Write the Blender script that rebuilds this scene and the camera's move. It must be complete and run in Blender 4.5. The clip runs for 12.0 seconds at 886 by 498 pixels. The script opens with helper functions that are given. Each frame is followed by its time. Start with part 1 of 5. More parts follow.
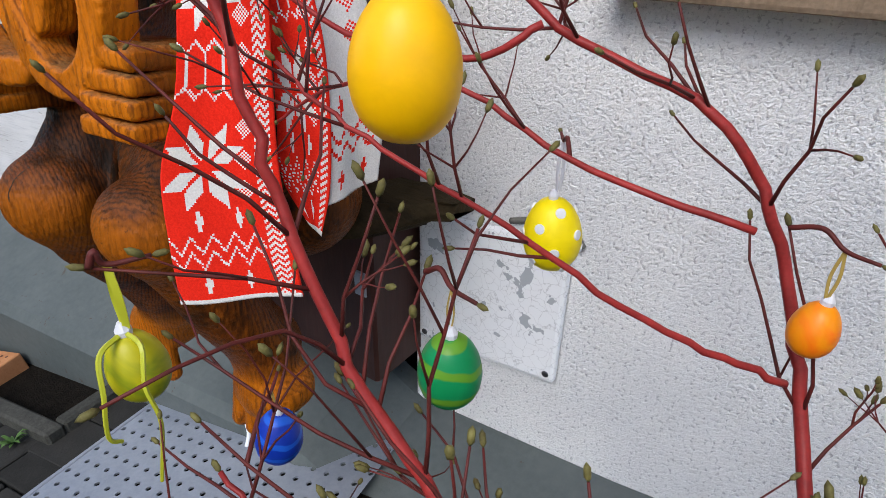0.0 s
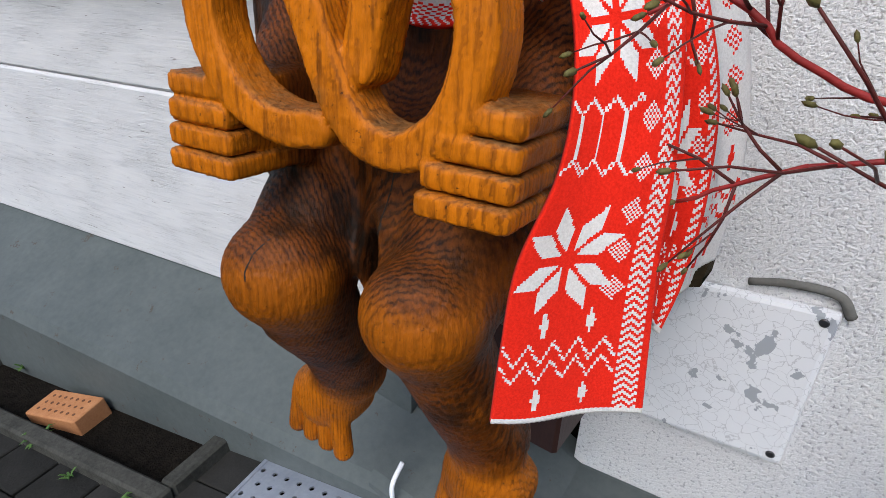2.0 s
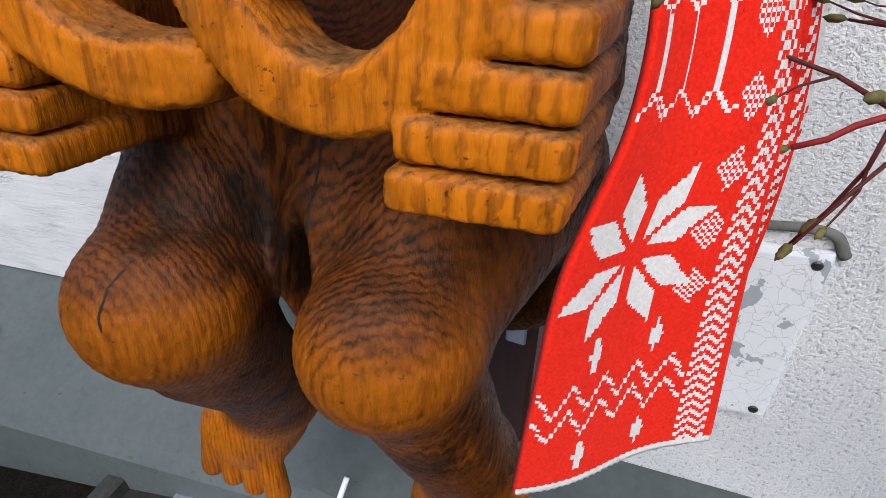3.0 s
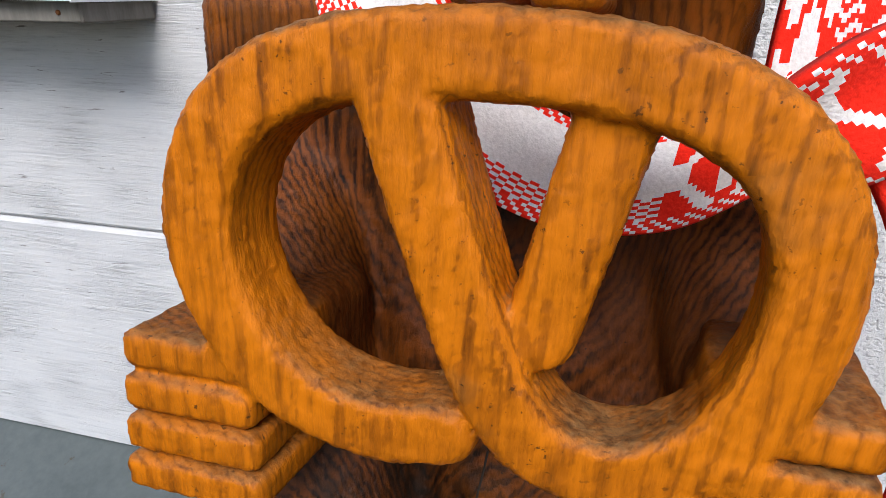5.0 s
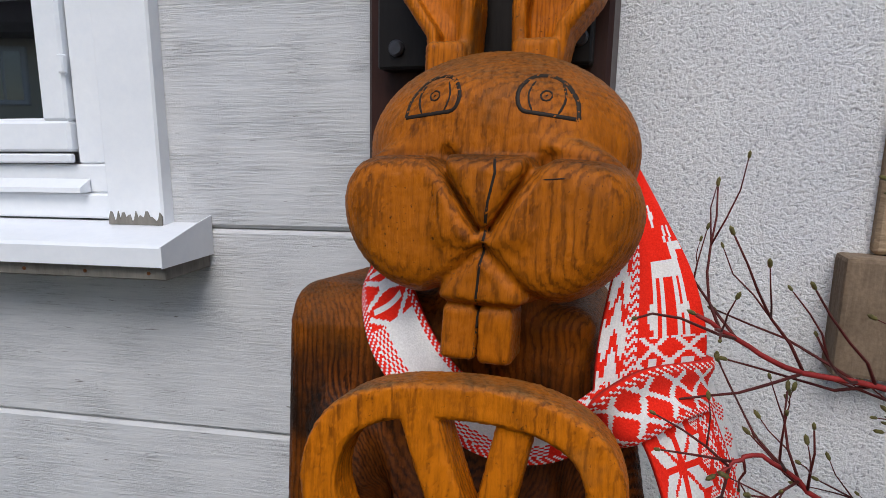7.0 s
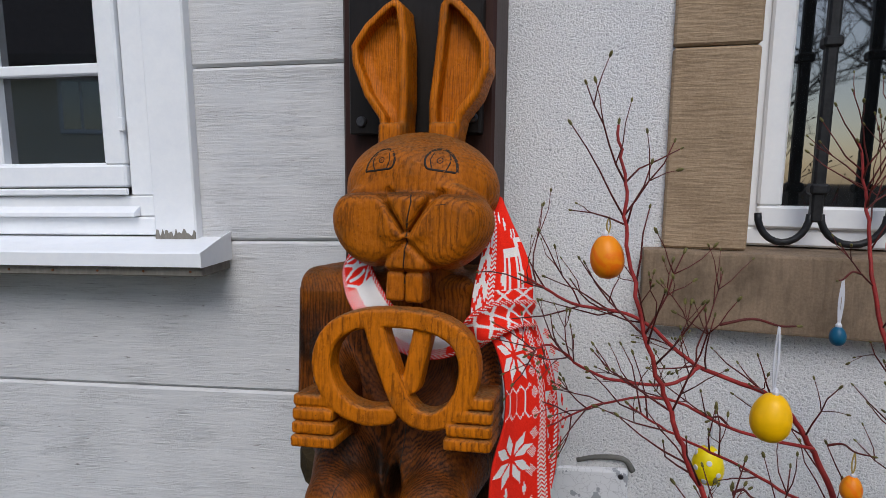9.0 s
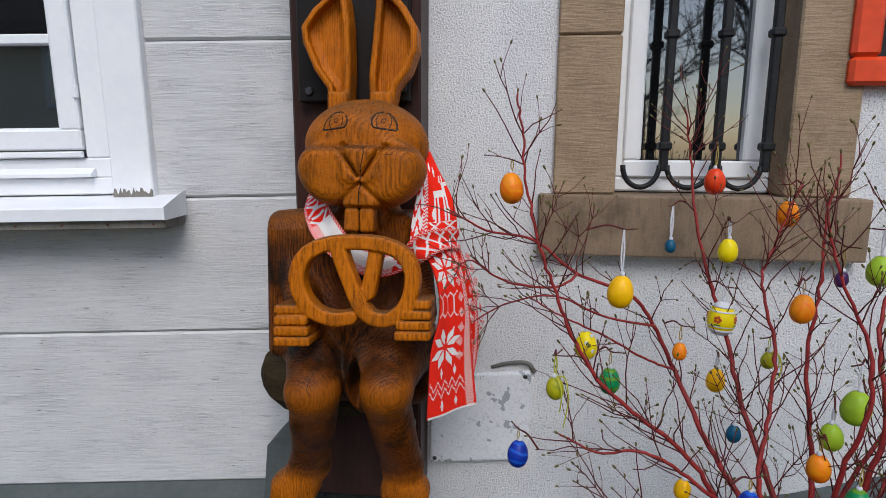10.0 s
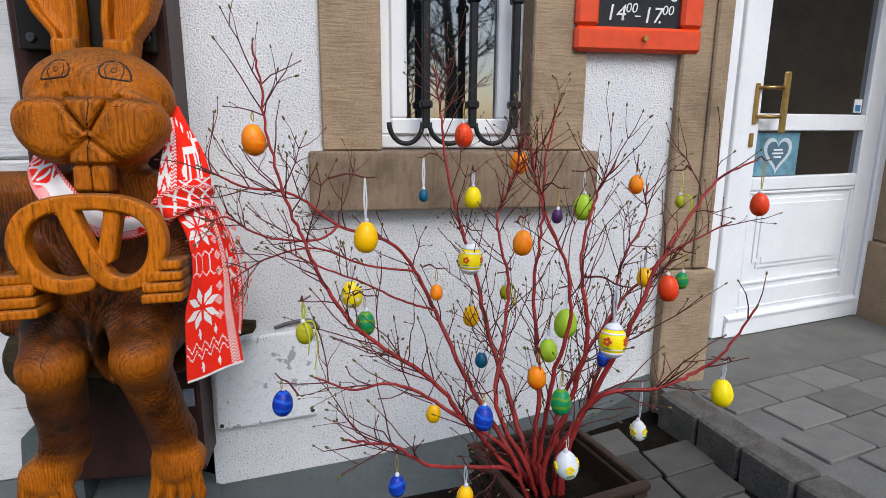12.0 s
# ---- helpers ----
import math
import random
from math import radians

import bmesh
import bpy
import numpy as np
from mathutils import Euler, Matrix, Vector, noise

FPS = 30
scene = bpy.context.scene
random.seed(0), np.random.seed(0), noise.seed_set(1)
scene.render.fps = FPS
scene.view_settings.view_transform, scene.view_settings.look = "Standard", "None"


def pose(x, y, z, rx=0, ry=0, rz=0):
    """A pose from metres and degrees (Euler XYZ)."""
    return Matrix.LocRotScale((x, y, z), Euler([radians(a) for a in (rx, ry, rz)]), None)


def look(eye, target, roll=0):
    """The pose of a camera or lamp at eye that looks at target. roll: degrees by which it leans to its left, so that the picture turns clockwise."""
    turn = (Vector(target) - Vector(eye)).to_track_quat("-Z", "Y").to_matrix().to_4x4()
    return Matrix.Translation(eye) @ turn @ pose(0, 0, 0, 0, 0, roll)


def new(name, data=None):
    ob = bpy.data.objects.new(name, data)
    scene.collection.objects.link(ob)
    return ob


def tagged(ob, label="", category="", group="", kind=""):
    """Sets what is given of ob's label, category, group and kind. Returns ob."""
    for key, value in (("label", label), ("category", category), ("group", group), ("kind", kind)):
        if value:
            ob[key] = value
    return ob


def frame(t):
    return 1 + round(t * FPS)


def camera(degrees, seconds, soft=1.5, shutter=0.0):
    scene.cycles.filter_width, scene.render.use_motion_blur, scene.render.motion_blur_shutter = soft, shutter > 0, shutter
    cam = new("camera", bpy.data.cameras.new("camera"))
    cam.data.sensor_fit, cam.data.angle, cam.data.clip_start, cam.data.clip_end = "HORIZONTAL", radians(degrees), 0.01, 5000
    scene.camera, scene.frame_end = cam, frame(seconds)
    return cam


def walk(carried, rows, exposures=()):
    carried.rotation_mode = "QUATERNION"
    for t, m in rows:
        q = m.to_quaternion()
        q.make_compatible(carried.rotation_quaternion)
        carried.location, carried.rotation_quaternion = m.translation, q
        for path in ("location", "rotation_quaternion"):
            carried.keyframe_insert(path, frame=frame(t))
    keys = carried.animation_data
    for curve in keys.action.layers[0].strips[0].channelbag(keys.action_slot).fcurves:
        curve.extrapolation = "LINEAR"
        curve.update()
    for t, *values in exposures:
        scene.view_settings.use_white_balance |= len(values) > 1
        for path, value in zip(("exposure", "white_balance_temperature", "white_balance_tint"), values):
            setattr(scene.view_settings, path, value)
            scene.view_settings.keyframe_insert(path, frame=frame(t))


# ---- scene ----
from mathutils.bvhtree import BVHTree

cam = camera(74.3, 12.0, soft=0.8)
PATH = [
    (0, (0.977, -0.951, 0.846), (-0.032, 0.462, -0.147), 1.0),
    (0.5, (0.876, -0.948, 0.853), (-0.297, 0.329, -0.143), 1.2),
    (1, (0.778, -0.932, 0.854), (-0.495, 0.256, -0.129), 1.4),
    (1.5, (0.662, -0.962, 0.855), (-0.545, 0.312, -0.103), 1.2),
    (2, (0.542, -1.027, 0.845), (-0.476, 0.392, -0.13), 1.2),
    (2.5, (0.457, -0.989, 0.79), (-0.35, 0.507, -0.265), 1.1),
    (3, (0.379, -0.888, 0.767), (-0.295, 0.637, -0.338), 1.0),
    (3.5, (0.31, -0.877, 0.806), (-0.336, 0.707, -0.23), 0.7),
    (5.3, (0.214, -0.902, 0.921), (-0.452, 0.828, 0.17), 1.9),
    (5.5, (0.22, -0.924, 0.947), (-0.442, 0.829, 0.251), 1.7),
    (6, (0.247, -1.018, 1.003), (-0.387, 0.793, 0.438), 1.3),
    (6.5, (0.271, -1.133, 1.063), (-0.35, 0.721, 0.643), 1.0),
    (7, (0.295, -1.169, 1.112), (-0.338, 0.699, 0.774), 1.2),
    (7.2, (0.305, -1.185, 1.134), (-0.323, 0.691, 0.846), 1.1),
    (8.8, (0.527, -1.612, 1.148), (-0.051, 0.288, 0.909), 0.6),
    (9, (0.536, -1.686, 1.152), (-0.014, 0.218, 0.885), 0.6),
    (9.5, (0.519, -1.898, 1.12), (0.13, 0.037, 0.798), 0.4),
    (10, (0.54, -2.066, 1.101), (0.3, -0.109, 0.762), 0.4),
    (10.5, (0.612, -2.1, 1.089), (0.553, -0.138, 0.707), 0.3),
    (11, (0.676, -2.093, 1.073), (0.816, -0.152, 0.616), 0.4),
    (11.5, (0.721, -2.097, 1.055), (0.993, -0.175, 0.573), 0.5),
    (12, (0.737, -2.12, 1.057), (1.065, -0.194, 0.628), 0.4),
]
EXPOSURES = [(0.0, 0.85), (1.5, 0.83), (2.5, 0.87), (3.5, 0.95), (5.5, 1.04), (6.5, 0.35), (7.2, 0.29), (9.0, 0.20), (10.0, 0.34), (11.0, 0.58), (12.0, 0.72)]
walk(cam, [(t, look(eye, target, roll)) for t, eye, target, roll in PATH], EXPOSURES)

SKY = 0.15
world = bpy.data.worlds.new("sky")
world.use_nodes = True
scene.world = world
wn = world.node_tree
sky = wn.nodes.new("ShaderNodeTexSky")
sky.sky_type, sky.sun_disc = "NISHITA", False
sky.sun_elevation, sky.sun_rotation = radians(47), radians(167)
sky.air_density, sky.dust_density, sky.ozone_density = 1.0, 1.2, 1.5
wn.links.new(sky.outputs[0], wn.nodes["Background"].inputs[0])
wn.nodes["Background"].inputs[1].default_value = SKY
sun = new("sun", bpy.data.lights.new("sun", "SUN"))
sun.data.energy, sun.data.angle, sun.data.color = 1.5, radians(35), (1.0, 0.97, 0.94)
sun.matrix_world = look((0.7, -3.0, 3.4), (0, 0, 0))


# ---------------------------------------------------------------- materials
def nodes_of(name):
    m = bpy.data.materials.new(name)
    m.use_nodes = True
    nt = m.node_tree
    return m, nt, nt.nodes["Principled BSDF"]


def add(nt, kind, **values):
    n = nt.nodes.new(kind)
    for k, v in values.items():
        n.inputs[k].default_value = v
    return n


def coords(nt, scale=(1, 1, 1), space="Object"):
    tc, mp = add(nt, "ShaderNodeTexCoord"), add(nt, "ShaderNodeMapping")
    mp.inputs["Scale"].default_value = scale
    nt.links.new(tc.outputs[space], mp.inputs[0])
    return mp.outputs[0]


def ramp(nt, fac, stops):
    r = nt.nodes.new("ShaderNodeValToRGB")
    while len(r.color_ramp.elements) < len(stops):
        r.color_ramp.elements.new(0.5)
    for e, (p, c) in zip(r.color_ramp.elements, stops):
        e.position, e.color = p, (*c, 1)
    nt.links.new(fac, r.inputs[0])
    return r.outputs[0]


def noise_of(nt, vec, scale, detail=4.0, rough=0.55, distort=0.0):
    n = add(nt, "ShaderNodeTexNoise", Scale=scale, Detail=detail, Roughness=rough, Distortion=distort)
    nt.links.new(vec, n.inputs["Vector"])
    return n.outputs["Fac"]


def mixed(nt, fac, a, b, blend="MIX"):
    m = nt.nodes.new("ShaderNodeMix")
    m.data_type, m.blend_type = "RGBA", blend
    for s, v in ((m.inputs["Factor"], fac), (m.inputs["A"], a), (m.inputs["B"], b)):
        if hasattr(v, "links"):
            nt.links.new(v, s)
        elif isinstance(v, (int, float)):
            s.default_value = v
        else:
            s.default_value = (*v, 1)
    return m.outputs["Result"]


def bump(nt, bsdf, height, strength, dist):
    b = add(nt, "ShaderNodeBump", Strength=strength, Distance=dist)
    nt.links.new(height, b.inputs["Height"])
    if bsdf.inputs["Normal"].links:
        nt.links.new(bsdf.inputs["Normal"].links[0].from_socket, b.inputs["Normal"])
    nt.links.new(b.outputs[0], bsdf.inputs["Normal"])


def surface(name, low, high, scale=8.0, grain=(1, 1, 1), rough=0.6, metal=0.0, fine=60.0, strength=0.3, dist=0.003, random=0.0, chips=None):
    """Two-scale mottled surface."""
    m, nt, b = nodes_of(name)
    v = coords(nt, grain)
    a = noise_of(nt, v, scale, 5)
    f = noise_of(nt, v, fine, 4, 0.65)
    mid = tuple((p + q) / 2 for p, q in zip(low, high))
    col = ramp(nt, a, [(0.3, low), (0.7, high)])
    col = mixed(nt, 0.45, col, ramp(nt, f, [(0.3, low), (0.5, mid), (0.7, high)]))
    if random:
        info = nt.nodes.new("ShaderNodeObjectInfo")
        col = mixed(nt, random, col, ramp(nt, info.outputs["Random"], [(0, tuple(c * 0.55 for c in low)), (1, tuple(min(1, c * 1.35) for c in high))]))
    if chips:
        flake = ramp(nt, noise_of(nt, coords(nt), 13, 7, 0.72), [(0.645, (0, 0, 0)), (0.655, (1, 1, 1))])
        col = mixed(nt, flake, col, chips)
        bump(nt, b, flake, -0.5, 0.003)
    nt.links.new(col, b.inputs["Base Color"])
    b.inputs["Roughness"].default_value, b.inputs["Metallic"].default_value = rough, metal
    b.inputs["Specular IOR Level"].default_value = 0.06 if rough >= 0.8 else 0.2
    bump(nt, b, f, strength, dist)
    return m


def carved_wood(name, light, dark, weather, ring=56.0):
    """Oiled softwood with growth rings round an upright heart, darker patches, fine cracks."""
    m, nt, b = nodes_of(name)
    v = coords(nt)
    warp = add(nt, "ShaderNodeTexNoise", Scale=3.0, Detail=3.0)
    nt.links.new(v, warp.inputs["Vector"])
    mp = add(nt, "ShaderNodeMapping")
    mp.inputs["Location"].default_value, mp.inputs["Scale"].default_value = (-0.06, 0.30, 0), (1, 1, 0.16)
    nt.links.new(v, mp.inputs[0])
    w = add(nt, "ShaderNodeTexWave", Scale=ring, Distortion=5.0, Detail=2.5)
    w.inputs["Detail Scale"].default_value = 2.2
    w.wave_type, w.rings_direction, w.wave_profile = "RINGS", "Z", "SIN"
    nt.links.new(mp.outputs[0], w.inputs["Vector"])
    big = noise_of(nt, v, 5.5, 4, 0.6)
    fib = add(nt, "ShaderNodeMapping")
    fib.inputs["Scale"].default_value = (1, 1, 0.12)
    nt.links.new(v, fib.inputs[0])
    fine = noise_of(nt, fib.outputs[0], 150, 5, 0.7)
    patch = ramp(nt, noise_of(nt, v, 6.5, 4, 0.6), [(0.34, (0.45, 0.45, 0.45)), (0.56, (1, 1, 1))])
    rings = mixed(nt, patch, (0.35, 0.35, 0.35), w.outputs["Fac"])
    col = ramp(nt, rings, [(0.0, light), (0.62, tuple(c * 0.85 for c in light)), (0.86, tuple(0.42 * p + 0.58 * q for p, q in zip(light, dark))), (1.0, tuple(0.30 * p + 0.70 * q for p, q in zip(light, dark)))])
    col = mixed(nt, ramp(nt, big, [(0.50, (0, 0, 0)), (0.70, (0.75, 0.75, 0.75))]), col, tuple(0.25 * p + 0.75 * q for p, q in zip(light, dark)))
    col = mixed(nt, 0.35, col, ramp(nt, fine, [(0.32, dark), (0.55, light)]))
    col = mixed(nt, ramp(nt, noise_of(nt, v, 11, 4), [(0.62, (0, 0, 0)), (0.75, (0.4, 0.4, 0.4))]), col, weather)
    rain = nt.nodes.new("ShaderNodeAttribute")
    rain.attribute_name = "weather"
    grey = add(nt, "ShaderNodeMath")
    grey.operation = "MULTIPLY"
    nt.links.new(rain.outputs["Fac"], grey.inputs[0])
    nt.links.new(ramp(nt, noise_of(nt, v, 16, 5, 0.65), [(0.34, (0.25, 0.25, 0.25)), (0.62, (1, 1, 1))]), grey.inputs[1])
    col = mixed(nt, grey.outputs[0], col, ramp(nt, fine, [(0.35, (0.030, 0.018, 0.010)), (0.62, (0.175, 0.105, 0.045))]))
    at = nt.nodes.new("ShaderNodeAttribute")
    at.attribute_name = "dark_tone"
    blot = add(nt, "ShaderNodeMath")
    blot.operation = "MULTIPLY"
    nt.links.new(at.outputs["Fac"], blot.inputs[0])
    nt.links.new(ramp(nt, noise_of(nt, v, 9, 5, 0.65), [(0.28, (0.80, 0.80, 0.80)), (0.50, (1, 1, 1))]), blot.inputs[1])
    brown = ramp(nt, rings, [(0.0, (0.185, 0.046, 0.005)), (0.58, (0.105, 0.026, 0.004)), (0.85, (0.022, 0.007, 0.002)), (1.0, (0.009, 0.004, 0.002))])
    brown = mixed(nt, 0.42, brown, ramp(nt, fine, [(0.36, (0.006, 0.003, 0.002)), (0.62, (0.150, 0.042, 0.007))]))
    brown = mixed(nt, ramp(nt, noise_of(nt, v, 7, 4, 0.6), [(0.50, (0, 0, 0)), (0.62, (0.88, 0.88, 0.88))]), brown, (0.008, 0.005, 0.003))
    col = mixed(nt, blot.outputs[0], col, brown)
    specks = noise_of(nt, v, 210, 3, 0.6)
    pits = ramp(nt, specks, [(0.655, (0, 0, 0)), (0.70, (0.8, 0.8, 0.8))])
    pits = mixed(nt, ramp(nt, noise_of(nt, v, 14, 3), [(0.42, (0, 0, 0)), (0.58, (1, 1, 1))]), (0, 0, 0), pits)
    col = mixed(nt, pits, col, (0.030, 0.014, 0.006))
    nt.links.new(col, b.inputs["Base Color"])
    bump(nt, b, pits, -0.4, 0.002)
    b.inputs["Roughness"].default_value = 0.46
    b.inputs["Specular IOR Level"].default_value = 0.13
    bump(nt, b, rings, -0.5, 0.003)
    bump(nt, b, fine, 0.5, 0.004)
    bump(nt, b, noise_of(nt, v, 26, 3), 0.35, 0.010)
    return m


def glass_pane(name, tint=(0.008, 0.009, 0.010)):
    m, nt, b = nodes_of(name)
    b.inputs["Base Color"].default_value = (*tint, 1)
    b.inputs["Roughness"].default_value = 0.02
    b.inputs["Specular IOR Level"].default_value = 1.0
    b.inputs["Coat Weight"].default_value = 1.0
    b.inputs["Coat IOR"].default_value = 2.05
    return m


def painted_board(name):
    """Weathered white paint on long timber boards: raised grain along the board, cracks, grey showing."""
    m, nt, b = nodes_of(name)
    streak = noise_of(nt, coords(nt, (0.6, 1, 9)), 9, 6, 0.65, 0.6)
    fine = noise_of(nt, coords(nt, (0.8, 1, 18)), 13, 6, 0.68, 0.5)
    hair = noise_of(nt, coords(nt, (1.2, 1, 26)), 30, 4, 0.7, 0.3)
    soft = noise_of(nt, coords(nt), 2.5, 3)
    worn = ramp(nt, noise_of(nt, coords(nt, (1, 1, 2)), 5, 4, 0.6), [(0.40, (0, 0, 0)), (0.62, (1, 1, 1))])
    col = ramp(nt, streak, [(0.25, (0.45, 0.455, 0.47)), (0.42, (0.59, 0.592, 0.60)), (0.75, (0.68, 0.675, 0.67))])
    col = mixed(nt, ramp(nt, soft, [(0.4, (0, 0, 0)), (0.7, (0.35, 0.35, 0.35))]), col, (0.58, 0.585, 0.59))
    lines = mixed(nt, worn, (0, 0, 0), ramp(nt, fine, [(0.38, (0.7, 0.7, 0.7)), (0.47, (0, 0, 0))]))
    col = mixed(nt, lines, col, (0.38, 0.37, 0.37))
    crack = ramp(nt, noise_of(nt, coords(nt, (0.7, 1, 9)), 15, 5, 0.6, 0.9), [(0.665, (0, 0, 0)), (0.69, (0.85, 0.85, 0.85))])
    col = mixed(nt, crack, col, (0.13, 0.11, 0.10))
    nt.links.new(col, b.inputs["Base Color"])
    b.inputs["Roughness"].default_value = 0.62
    bump(nt, b, hair, 0.25, 0.002)
    bump(nt, b, mixed(nt, worn, (0.5, 0.5, 0.5), fine), 0.8, 0.007)
    bump(nt, b, streak, 0.4, 0.006)
    bump(nt, b, crack, -0.6, 0.004)
    return m


def roughcast(name):
    """Thrown plaster: rounded worm-like grains; shade of the pits between is in the colour."""
    m, nt, b = nodes_of(name)
    v = coords(nt)
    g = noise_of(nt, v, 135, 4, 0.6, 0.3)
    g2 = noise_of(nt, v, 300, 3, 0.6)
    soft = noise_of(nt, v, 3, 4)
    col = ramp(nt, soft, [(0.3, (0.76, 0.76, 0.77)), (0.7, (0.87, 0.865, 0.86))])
    # low spots of the relief are coloured grey, as shade between grains
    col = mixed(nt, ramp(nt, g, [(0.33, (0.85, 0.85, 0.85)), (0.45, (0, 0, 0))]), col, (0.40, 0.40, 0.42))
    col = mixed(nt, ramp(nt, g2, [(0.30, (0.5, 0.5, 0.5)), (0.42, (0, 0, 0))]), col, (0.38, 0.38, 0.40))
    nt.links.new(col, b.inputs["Base Color"])
    b.inputs["Roughness"].default_value = 0.9
    bump(nt, b, g, 1.0, 0.0075)
    bump(nt, b, g2, 0.5, 0.004)
    return m


def flaking_plate(name):
    m, nt, b = nodes_of(name)
    v = coords(nt)
    vor = add(nt, "ShaderNodeTexVoronoi", Scale=42.0)
    vor.feature = "DISTANCE_TO_EDGE"
    wv = noise_of(nt, v, 12, 3)
    warp = nt.nodes.new("ShaderNodeVectorMath")
    warp.operation = "ADD"
    shift = add(nt, "ShaderNodeTexNoise", Scale=30.0, Detail=4.0)
    nt.links.new(v, shift.inputs["Vector"])
    soft = nt.nodes.new("ShaderNodeVectorMath")
    soft.operation = "SCALE"
    soft.inputs["Scale"].default_value = 0.035
    nt.links.new(shift.outputs["Color"], soft.inputs[0])
    nt.links.new(v, warp.inputs[0])
    nt.links.new(soft.outputs[0], warp.inputs[1])
    nt.links.new(warp.outputs[0], vor.inputs["Vector"])
    lines = ramp(nt, vor.outputs["Distance"], [(0.0, (1, 1, 1)), (0.03, (0, 0, 0))])
    flake = ramp(nt, noise_of(nt, v, 20, 4, 0.55), [(0.62, (0, 0, 0)), (0.63, (1, 1, 1))])
    col = mixed(nt, lines, (0.80, 0.81, 0.83), (0.55, 0.55, 0.57))
    col = mixed(nt, flake, col, (0.38, 0.40, 0.43))
    nt.links.new(col, b.inputs["Base Color"])
    b.inputs["Roughness"].default_value = 0.55
    bump(nt, b, lines, -0.5, 0.003)
    bump(nt, b, wv, 0.2, 0.004)
    return m


def tooled_stone(name, low, high, grain=(1, 1, 0.3)):
    """Sandstone with chisel marks along one way and dark stains."""
    m, nt, b = nodes_of(name)
    v = coords(nt, grain)
    tool = noise_of(nt, v, 75, 3, 0.5, 0.3)
    soft = noise_of(nt, coords(nt), 6, 5, 0.6)
    fine = noise_of(nt, coords(nt), 160, 3)
    col = ramp(nt, soft, [(0.3, low), (0.7, high)])
    col = mixed(nt, 0.35, col, ramp(nt, fine, [(0.35, low), (0.65, high)]))
    col = mixed(nt, ramp(nt, noise_of(nt, coords(nt), 3.2, 5, 0.65), [(0.56, (0, 0, 0)), (0.7, (0.6, 0.6, 0.6))]), col, tuple(c * 0.45 for c in low))
    nt.links.new(col, b.inputs["Base Color"])
    b.inputs["Roughness"].default_value = 0.9
    nt.links.new(mixed(nt, ramp(nt, tool, [(0.35, (0.28, 0.28, 0.28)), (0.5, (0, 0, 0))]), col, tuple(c * 0.5 for c in low)), b.inputs["Base Color"])
    bump(nt, b, tool, 0.55, 0.006)
    bump(nt, b, fine, 0.4, 0.002)
    return m


def knit(name, low, high):
    m, nt, b = nodes_of(name)
    f = noise_of(nt, coords(nt), 420, 3, 0.6)
    nt.links.new(ramp(nt, f, [(0.3, low), (0.7, high)]), b.inputs["Base Color"])
    b.inputs["Roughness"].default_value = 0.95
    b.inputs["Sheen Weight"].default_value = 0.03
    b.inputs["Specular IOR Level"].default_value = 0.12
    bump(nt, b, f, 0.5, 0.002)
    return m


def lacquer(name, col, rough=0.28, var=0.82):
    m, nt, b = nodes_of(name)
    f = noise_of(nt, coords(nt), 25, 4)
    nt.links.new(ramp(nt, f, [(0.3, tuple(c * var for c in col)), (0.7, col)]), b.inputs["Base Color"])
    b.inputs["Roughness"].default_value = rough
    b.inputs["Subsurface Weight"].default_value = 0.0
    bump(nt, b, noise_of(nt, coords(nt), 70, 3), 0.08, 0.002)
    return m


WOOD = carved_wood("oiled_carved_wood", (0.58, 0.160, 0.004), (0.055, 0.013, 0.003), (0.16, 0.11, 0.045))
PENCIL = surface("burnt_line", (0.012, 0.008, 0.006), (0.03, 0.02, 0.012))
BOARD = painted_board("weathered_white_boards")
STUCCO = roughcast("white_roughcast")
PLINTH = surface("grey_green_plinth_paint", (0.068, 0.081, 0.080), (0.108, 0.122, 0.120), 5, rough=0.65, fine=45, strength=0.25, dist=0.004, chips=(0.075, 0.066, 0.055))
BROWN = surface("dark_brown_paint", (0.022, 0.009, 0.007), (0.060, 0.024, 0.018), 6, (1, 1, 0.15), rough=0.45, fine=70)
BLACK = surface("black_stained_wood", (0.006, 0.005, 0.005), (0.018, 0.014, 0.012), 6, (1, 1, 0.15), rough=0.5, fine=70)
SEATWOOD = surface("mossy_dark_log", (0.014, 0.010, 0.006), (0.060, 0.042, 0.020), 14, (0.3, 1, 1), rough=0.8, fine=90, strength=0.7, dist=0.006)
STONE = tooled_stone("tooled_sandstone", (0.25, 0.172, 0.102), (0.42, 0.305, 0.195), (0.22, 1, 2.0))
STONE2 = tooled_stone("weathered_sill_sandstone", (0.16, 0.110, 0.068), (0.30, 0.215, 0.142), (1, 1, 0.16))
WHITE = surface("white_gloss_paint", (0.78, 0.80, 0.83), (0.87, 0.88, 0.89), 6, rough=0.35, fine=40, strength=0.12)
BARE = surface("bare_grey_wood", (0.13, 0.12, 0.10), (0.27, 0.25, 0.22), 14, (1, 1, 0.2), rough=0.85, fine=90)
PLATE = flaking_plate("flaking_white_paint")
GLASS = glass_pane("dark_window_glass")
IRON = surface("black_wrought_iron", (0.012, 0.012, 0.013), (0.035, 0.036, 0.038), 20, rough=0.42, metal=0.3, fine=110)
STEEL = surface("galvanised_steel", (0.30, 0.33, 0.38), (0.40, 0.43, 0.48), 18, rough=0.45, metal=0.55, fine=80, strength=0.1)
HOLE = surface("black_void", (0.004, 0.004, 0.004), (0.010, 0.010, 0.010))
